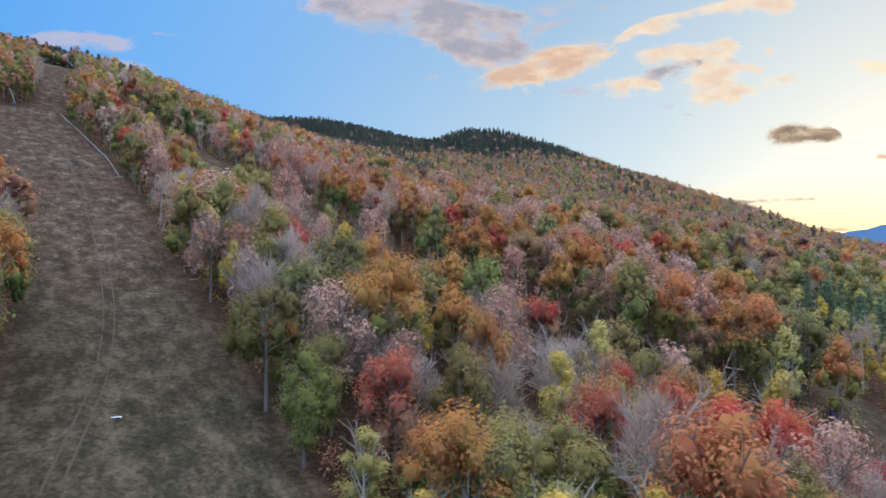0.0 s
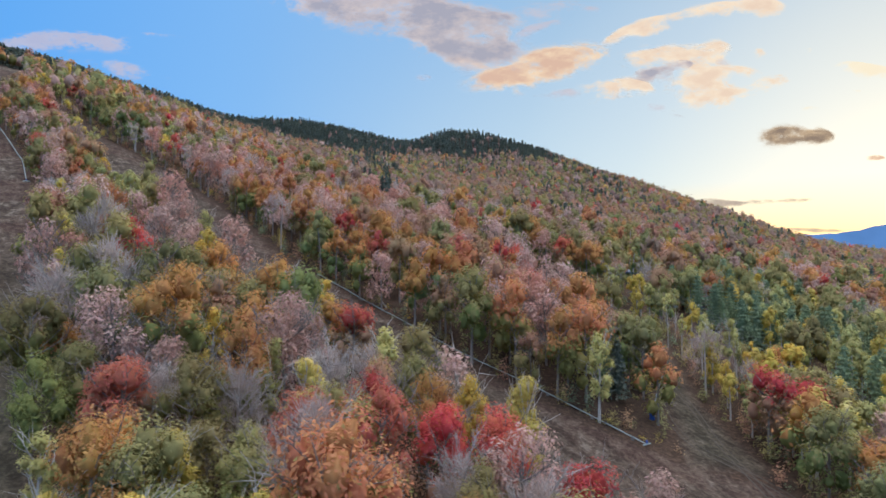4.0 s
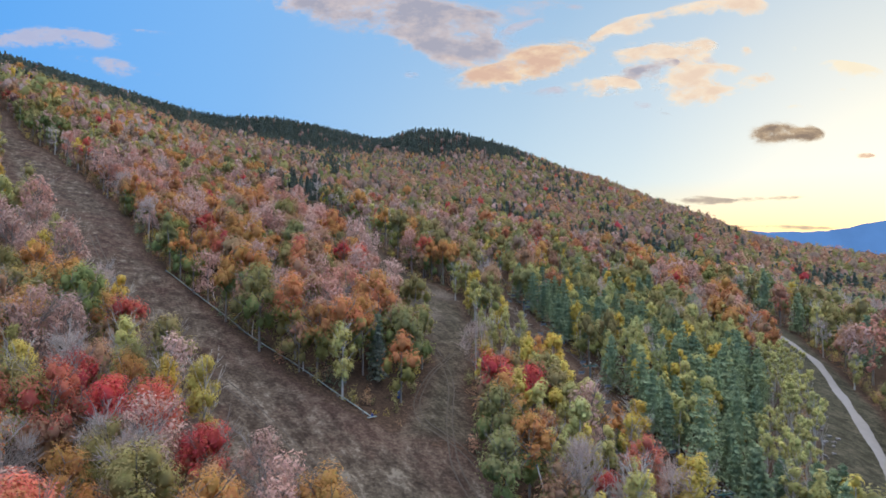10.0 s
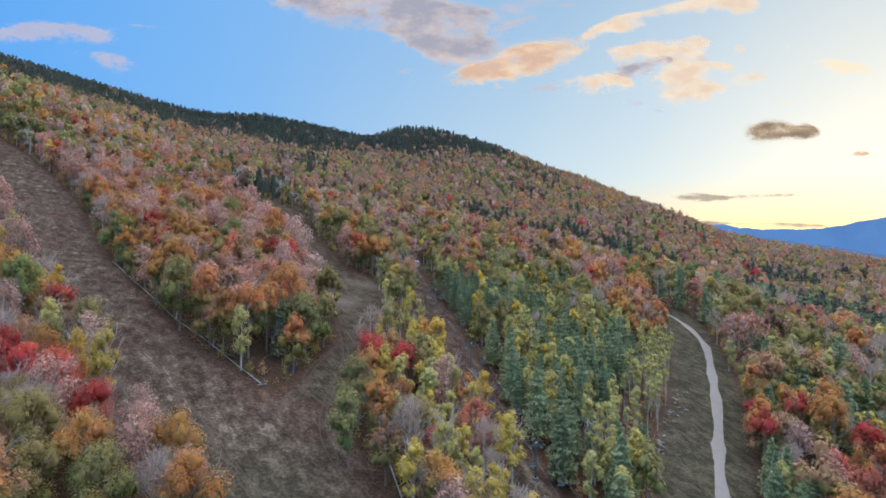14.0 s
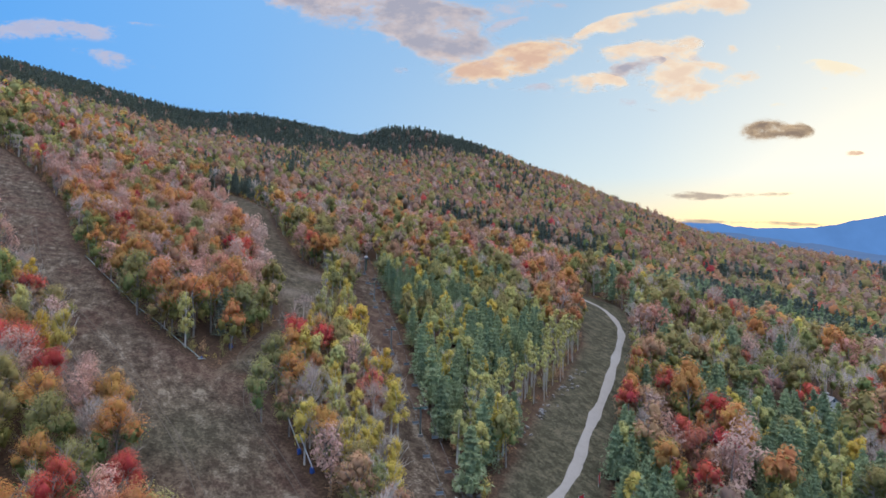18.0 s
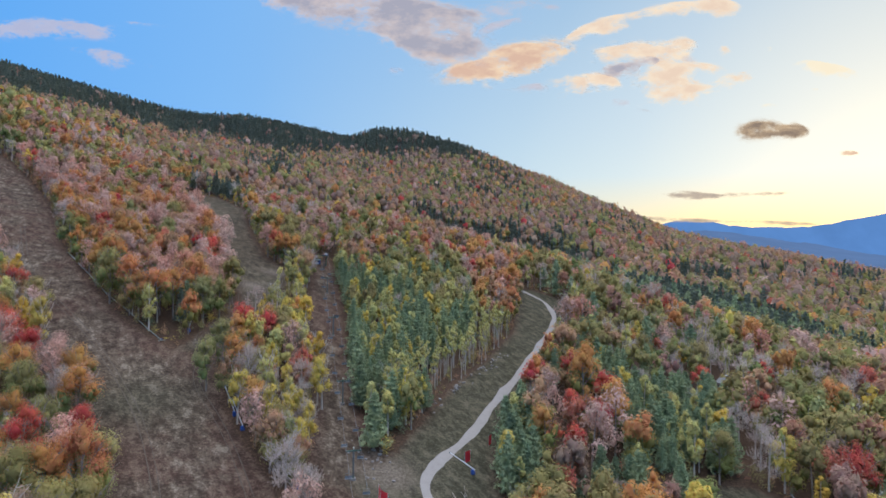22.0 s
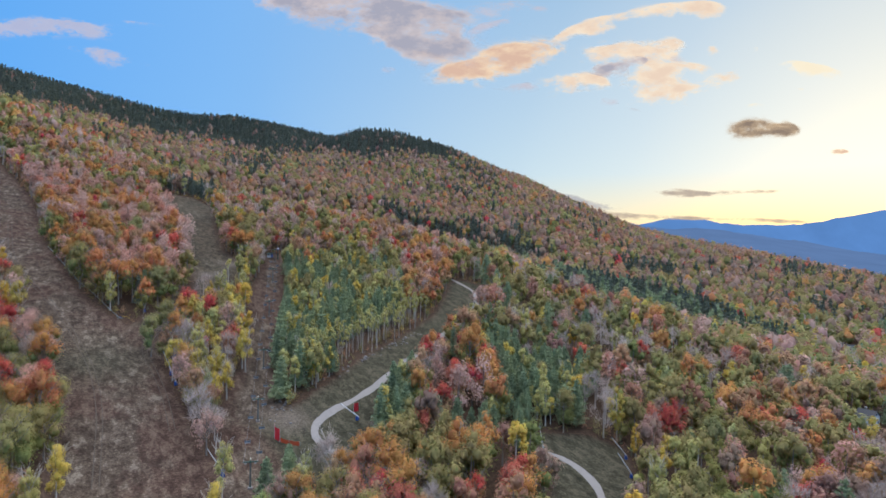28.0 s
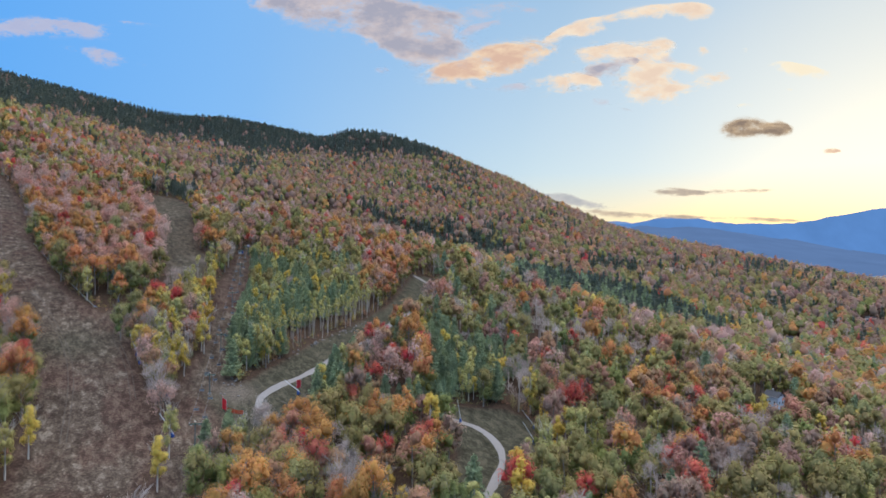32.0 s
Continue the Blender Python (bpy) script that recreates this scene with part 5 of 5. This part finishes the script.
lift_hut(103.5, 229, 12)
unload = thing("lift_terminal", 108.5, 229, LIFT_TURN)
part("post", rod([(0, 0, -0.3), (0, 0, 6.2)], 0.3, 10), GREEN_STEEL, unload)
part("bullwheel", rod([(0, 0, 6.2), (0, 0, 6.35)], 1.9, 20), PAD_BLUE, unload)
part("housing", box(1.4, 3.0, 0.9, (0, 0, 6.9), bevel=0.15), WHITE_PAINT, unload)
tagged(unload, "top terminal of the chairlift with a blue bullwheel", "lift terminal")


# snowmaking lances
def lance(x, y, lean, toward, long=8.0):
    gun = thing("snow_lance", x, y, toward)
    part("pad", box(0.85, 0.85, 1.5, (0, 0, 0.7), bevel=0.14), PAD_BLUE, gun, "blue crash pad round the foot")
    part("post", rod([(0, 0, 0), (0, 0, 2.0)], 0.09, 8), CHAIR_STEEL, gun)
    a = radians(lean)
    tip = (long * math.sin(a), 0, 1.7 + long * math.cos(a))
    pole = part("pole", rod([(-0.9 * math.sin(a), 0, 1.7 - 0.9 * math.cos(a)), (0, 0, 1.7), tip], [0.12, 0.15, 0.10], 8), WHITE_PAINT, gun, "long white lance")
    part("nozzle_head", rod([(tip[0] - 0.1, 0, tip[2] - 0.25), (tip[0] + 0.08, 0, tip[2] + 0.15)], 0.17, 8), CHAIR_STEEL, pole)
    part("hydrant", rod([(0.55, 0.3, -0.2), (0.55, 0.3, 0.75)], 0.11, 8), PAD_BLUE, gun)
    part("hose", rod([(0.55, 0.3, 0.6), (0.4, 0.1, 0.9), (0.1, 0, 1.4)], 0.05, 6), CABLE, gun)
    return tagged(gun, "white snowmaking lance leaning from a blue-padded foot", "snow lance", "snowmaking lances")


for x, y, lean, toward in LANCES:
    lance(x, y, lean, toward)


# pipelines along the runs' edges
def pipeline(path, radius, lift=0.55):
    pts = []
    for (x0, y0), (x1, y1) in zip(path, path[1:]):
        for k in np.linspace(0, 1, 6)[:-1]:
            x, y = x0 + (x1 - x0) * k, y0 + (y1 - y0) * k
            pts.append((x, y, ground_at(x, y) + lift))
    x, y = path[-1]
    pts.append((x, y, ground_at(x, y) + lift))
    root = new("snowmaking_pipe")
    part("pipe", rod(pts, radius, 8), PIPE_PAINT, root)
    for p in pts[::3]:
        part("saddle", box(0.5, 0.5, lift + 0.3, (p[0], p[1], p[2] - lift / 2 - 0.2)), WOOD, root)
    for p in pts[::2]:
        part("coupling", rod([(p[0] - 0.12, p[1] + 0.12, p[2]), (p[0] + 0.12, p[1] - 0.12, p[2])], radius * 1.35, 8), CHAIR_STEEL, root)
    end = pts[-1]
    valve = part("end_valve", rod([(end[0] - 0.9, end[1] - 0.6, end[2]), (end[0] + 0.9, end[1] + 0.6, end[2])], radius * 1.2, 8), PIPE_PAINT, root)
    part("valve_wheel", rod([(end[0], end[1], end[2] + 0.2), (end[0], end[1], end[2] + 0.7)], 0.2, 8), PAD_BLUE, valve)
    return tagged(root, "pale green snowmaking pipe on low wooden saddles", "pipeline", "snowmaking pipes")


pipeline([(-2, 172), (23, 150), (36, 137.5), (49, 127.5), (62.7, 115.5), (73.5, 107.5)], 0.11)
pipeline([(-191, 289), (-171, 270.5), (-138, 237.5), (-118, 212)], 0.16)


# safety fences
def fence(points, high, mat, words):
    root = new("safety_fence")
    for i, (x, y) in enumerate(points):
        z = ground_at(x, y)
        part("post", rod([(x, y, z - 0.3), (x, y, z + high + 0.15)], 0.05, 6), WHITE_PAINT, root)
    for (x0, y0), (x1, y1) in zip(points, points[1:]):
        bm = bmesh.new()
        rows = []
        for k in np.linspace(0, 1, 7):
            x, y = x0 + (x1 - x0) * k, y0 + (y1 - y0) * k
            sag = 0.18 * math.sin(k * math.pi)
            z = ground_at(x, y)
            rows.append([bm.verts.new((x + 0.05 * math.sin(9 * k), y, z + 0.1 + (high - sag) * v / 4)) for v in range(5)])
        for a, b in zip(rows, rows[1:]):
            for v in range(4):
                bm.faces.new((a[v], b[v], b[v + 1], a[v + 1]))
        bmesh.ops.solidify(bm, geom=bm.faces[:], thickness=0.03)
        part("net_panel", bm, mat, root)
    return tagged(root, words, "safety fence", "safety fences")


fence([(158.6, 48.5), (159.2, 46.6), (161.2, 45.6)], 4.2, NET_RED, "tall red safety netting hung between posts")
fence([(161.5, 45.4), (164.5, 44.8), (168, 45)], 1.5, NET_ORANGE, "low orange safety netting sagging between posts")
fence([(182, 71.5), (183.6, 73)], 3.4, NET_RED, "red safety netting beside the track")
fence([(190, 83), (191, 85)], 3.0, NET_RED, "red safety netting panel among the pines")


# stones turned up along the edge of the pine stand
def stone(seed):
    bm = bmesh.new()
    bmesh.ops.create_icosphere(bm, subdivisions=1, radius=0.5)
    rng = random.Random(seed)
    for v in bm.verts:
        v.co *= rng.uniform(0.7, 1.15)
        v.co.z *= 0.7
    me = bpy.data.meshes.new("stone")
    bm.to_mesh(me)
    bm.free()
    me.materials.append(ROCK)
    return me


stone_meshes = [stone(i) for i in range(5)]
rng = np.random.default_rng(8)
heap = new("stone_row")
for i in range(90):
    k = rng.random()
    x, y = (163 + 40 * k, 84 + 72 * k) if i < 60 else (156 + rng.normal(0, 3), 66 + rng.normal(0, 6))
    x, y = x + rng.normal(0, 1.3), y + rng.normal(0, 1.3)
    s = rng.uniform(0.5, 1.9)
    ob = child("stone", stone_meshes[i % 5], heap)
    ob.matrix_world = Matrix.LocRotScale((x, y, ground_at(x, y) + 0.12 * s), Euler((0, 0, rng.uniform(0, 6))), (s, s * rng.uniform(0.6, 1), s * 0.8))
tagged(heap, "row of grey fieldstones along the pine edge", "stones")
slab = new("pale_rock", stone_meshes[2])
slab.matrix_world = Matrix.LocRotScale((-42, 75.5, ground_at(-42, 75.5) + 0.1), Euler((0, 0, 0.5)), (1.6, 0.9, 0.4))
slab.data = slab.data.copy()
slab.data.materials.clear()
slab.data.materials.append(WHITE_PAINT)
tagged(slab, "pale flat rock lying on the mown slope", "rock")


# fallen birch trunks and a stump by the lift
def log(x, y, turn, long, rise=8):
    root = thing("fallen_trunk", x, y, turn, 0.25)
    a = radians(rise)
    part("stem", rod([(0, 0, 0), (long * 0.5 * math.cos(a), 0.1, long * 0.5 * math.sin(a)), (long * math.cos(a), 0, long * math.sin(a))], [0.16, 0.12, 0.05], 7), PALE_BARK, root)
    part("branch", rod([(long * 0.55, 0.05, long * 0.55 * math.sin(a)), (long * 0.7, 0.9, 0.9)], [0.05, 0.02], 5), PALE_BARK, root)
    return tagged(root, "pale fallen birch trunk at the wood's edge", "fallen trunk", "fallen trunks")


for x, y, turn, long, rise in ((20, 157, 120, 5, 30), (30, 145, 60, 6, 40), (38, 136, 100, 5, 55), (55, 122, 95, 6, 75), (145, 32, 100, 7, 60), (147, 26, 70, 6, 35), (-14, 63, 20, 4, 8), (6, 59, 80, 6, 80)):
    log(x, y, turn, long, rise)


# ---- houses among the trees ----
def siding(name, colour):
    return plain(name, colour, 0.7, 0, 0.15, 2)


ROOF_DARK = plain("dark_shingle_roof", (0.07, 0.07, 0.075), 0.85, 0, 0.3, 2, 0.4)
ROOF_PALE = plain("pale_metal_roof", (0.30, 0.30, 0.30), 0.5, 0.3, 0.2, 1)


def house(x, y, turn, wide, deep, high, wall_mat, roof_mat, words, pitch=1.0):
    root = thing("house", x, y, turn, -0.2)
    bm = bmesh.new()
    w, d, rise = wide / 2, deep / 2, wide / 2 * pitch
    low = [bm.verts.new(p) for p in ((-w, -d, -2.5), (w, -d, -2.5), (w, d, -2.5), (-w, d, -2.5))]
    up = [bm.verts.new(p) for p in ((-w, -d, high), (w, -d, high), (w, d, high), (-w, d, high))]
    r0, r1 = bm.verts.new((0, -d, high + rise)), bm.verts.new((0, d, high + rise))
    bm.faces.new((low[0], low[1], up[1], r0, up[0]))
    bm.faces.new((low[2], low[3], up[3], r1, up[2]))
    bm.faces.new((low[1], low[2], up[2], up[1]))
    bm.faces.new((low[3], low[0], up[0], up[3]))
    part("wall", bm, wall_mat, root)
    slope = math.hypot(w + 0.5, (w + 0.5) * pitch)
    ang = math.degrees(math.atan(pitch))
    for side in (-1, 1):
        roof = part("roof", box(slope, deep + 1.0, 0.22, (side * (w + 0.5) / 2, 0, high + rise - (w + 0.5) * pitch / 2 + 0.15), (0, side * ang, 0)), roof_mat, root)
        part("eave_trim", box(0.12, deep + 1.04, 0.28, (side * (w + 0.5), 0, high + rise - (w + 0.5) * pitch + 0.1)), WHITE_PAINT, roof)
    for fx in (-0.25, 0.25):
        win = part("window", box(1.0, 0.12, 1.4, (fx * wide, -d - 0.02, high * 0.55)), WHITE_PAINT, root)
        part("pane", box(0.8, 0.08, 1.2, (fx * wide, -d - 0.07, high * 0.55)), GLASS, win)
    win = part("window", box(1.0, 0.12, 1.2, (0, -d - 0.02, high + rise * 0.35)), WHITE_PAINT, root)
    part("pane", box(0.8, 0.08, 1.0, (0, -d - 0.07, high + rise * 0.35)), GLASS, win)
    for fy in (-0.28, 0.05, 0.32):
        for side in (-1, 1):
            win = part("window", box(0.12, 1.0, 1.3, (side * (w + 0.02), fy * deep, high * 0.55)), WHITE_PAINT, root)
            part("pane", box(0.08, 0.8, 1.1, (side * (w + 0.07), fy * deep, high * 0.55)), GLASS, win)
    part("door", box(0.95, 0.1, 2.05, (0, -d - 0.04, 1.05)), WOOD, root)
    stack = part("chimney", box(0.8, 0.8, 2.4, (w * 0.35, deep * 0.18, high + rise * 0.85), bevel=0.03), ROCK, root)
    part("cap", box(1.0, 1.0, 0.14, (w * 0.35, deep * 0.18, high + rise * 0.85 + 1.27)), WHITE_PAINT, stack)
    return tagged(root, words, "house", "houses in the woods")


house(435, 150, 28, 6.0, 8, 7.0, siding("light_blue_siding", (0.50, 0.60, 0.70)), ROOF_DARK, "light blue gabled house with a dark shingle roof", 0.8)
house(358, 30, -35, 7.0, 9, 5.5, siding("tan_siding", (0.42, 0.38, 0.32)), ROOF_PALE, "tan house with a pale metal roof among bare trees", 0.6)
house(571, 363, 60, 6.0, 13, 4.0, siding("brown_siding", (0.13, 0.10, 0.085)), ROOF_DARK, "dark brown long house with white eaves", 0.5)
house(306, 165, 10, 5.0, 6, 4.5, siding("white_siding", (0.6, 0.6, 0.58)), ROOF_PALE, "small white house behind a scarlet maple", 0.8)
house(706, 441, 40, 6.0, 9, 5.0, siding("slate_blue_siding", (0.20, 0.26, 0.34)), ROOF_DARK, "slate blue house half hidden by woods", 0.7)

# the village in the valley
rng = np.random.default_rng(31)
for i in range(12):
    x, y = 1700 + 320 * rng.random(), 1950 + 260 * rng.random()
    paint = (siding("village_white", (0.7, 0.7, 0.7)), siding("village_red", (0.4, 0.12, 0.10)))[int(rng.random() < 0.25)] if i < 2 else (bpy.data.materials["village_white"] if rng.random() < 0.7 else bpy.data.materials.get("village_red") or WHITE_PAINT)
    root = thing("village_house", x, y, rng.uniform(0, 180))
    w, d = rng.uniform(12, 22), rng.uniform(18, 40)
    part("wall", box(w, d, 12, (0, 0, 4)), paint, root)
    part("roof", rod([(0, -d / 2 - 1, 10), (0, d / 2 + 1, 10)], w * 0.6, 4), ROOF_PALE, root)
    tagged(root, "distant village building in the valley", "building", "village buildings")


# wheel tracks worn into the runs
WORN = plain("worn_straw_turf", (0.085, 0.066, 0.050), 0.95, 0, 0.6, 0.3, 0.6)
for path in ([(-40, 60), (-52, 92), (-75, 130), (-110, 180), (-150, 228)], [(122, 8), (98, 52), (70, 84), (35, 116), (0, 142), (-40, 195)],
             [(128, 40), (112, 66), (92, 88), (90, 112), (92, 135), (82, 165)], [(97, 96), (92, 104), (82, 112), (84, 130), (92, 150)]):
    for off in (-0.9, 0.9):
        shifted = [(x + off * 0.75, y + off * 0.65) for x, y in path]
        ob = new("wheel_track", mesh_from("wheel_track", *ribbon(shifted, 0.34, 1.5, 0.03), [WORN]))
        tagged(ob, "worn pale wheel track in dry brown grass", "track", "wheel tracks on the runs", "structure")
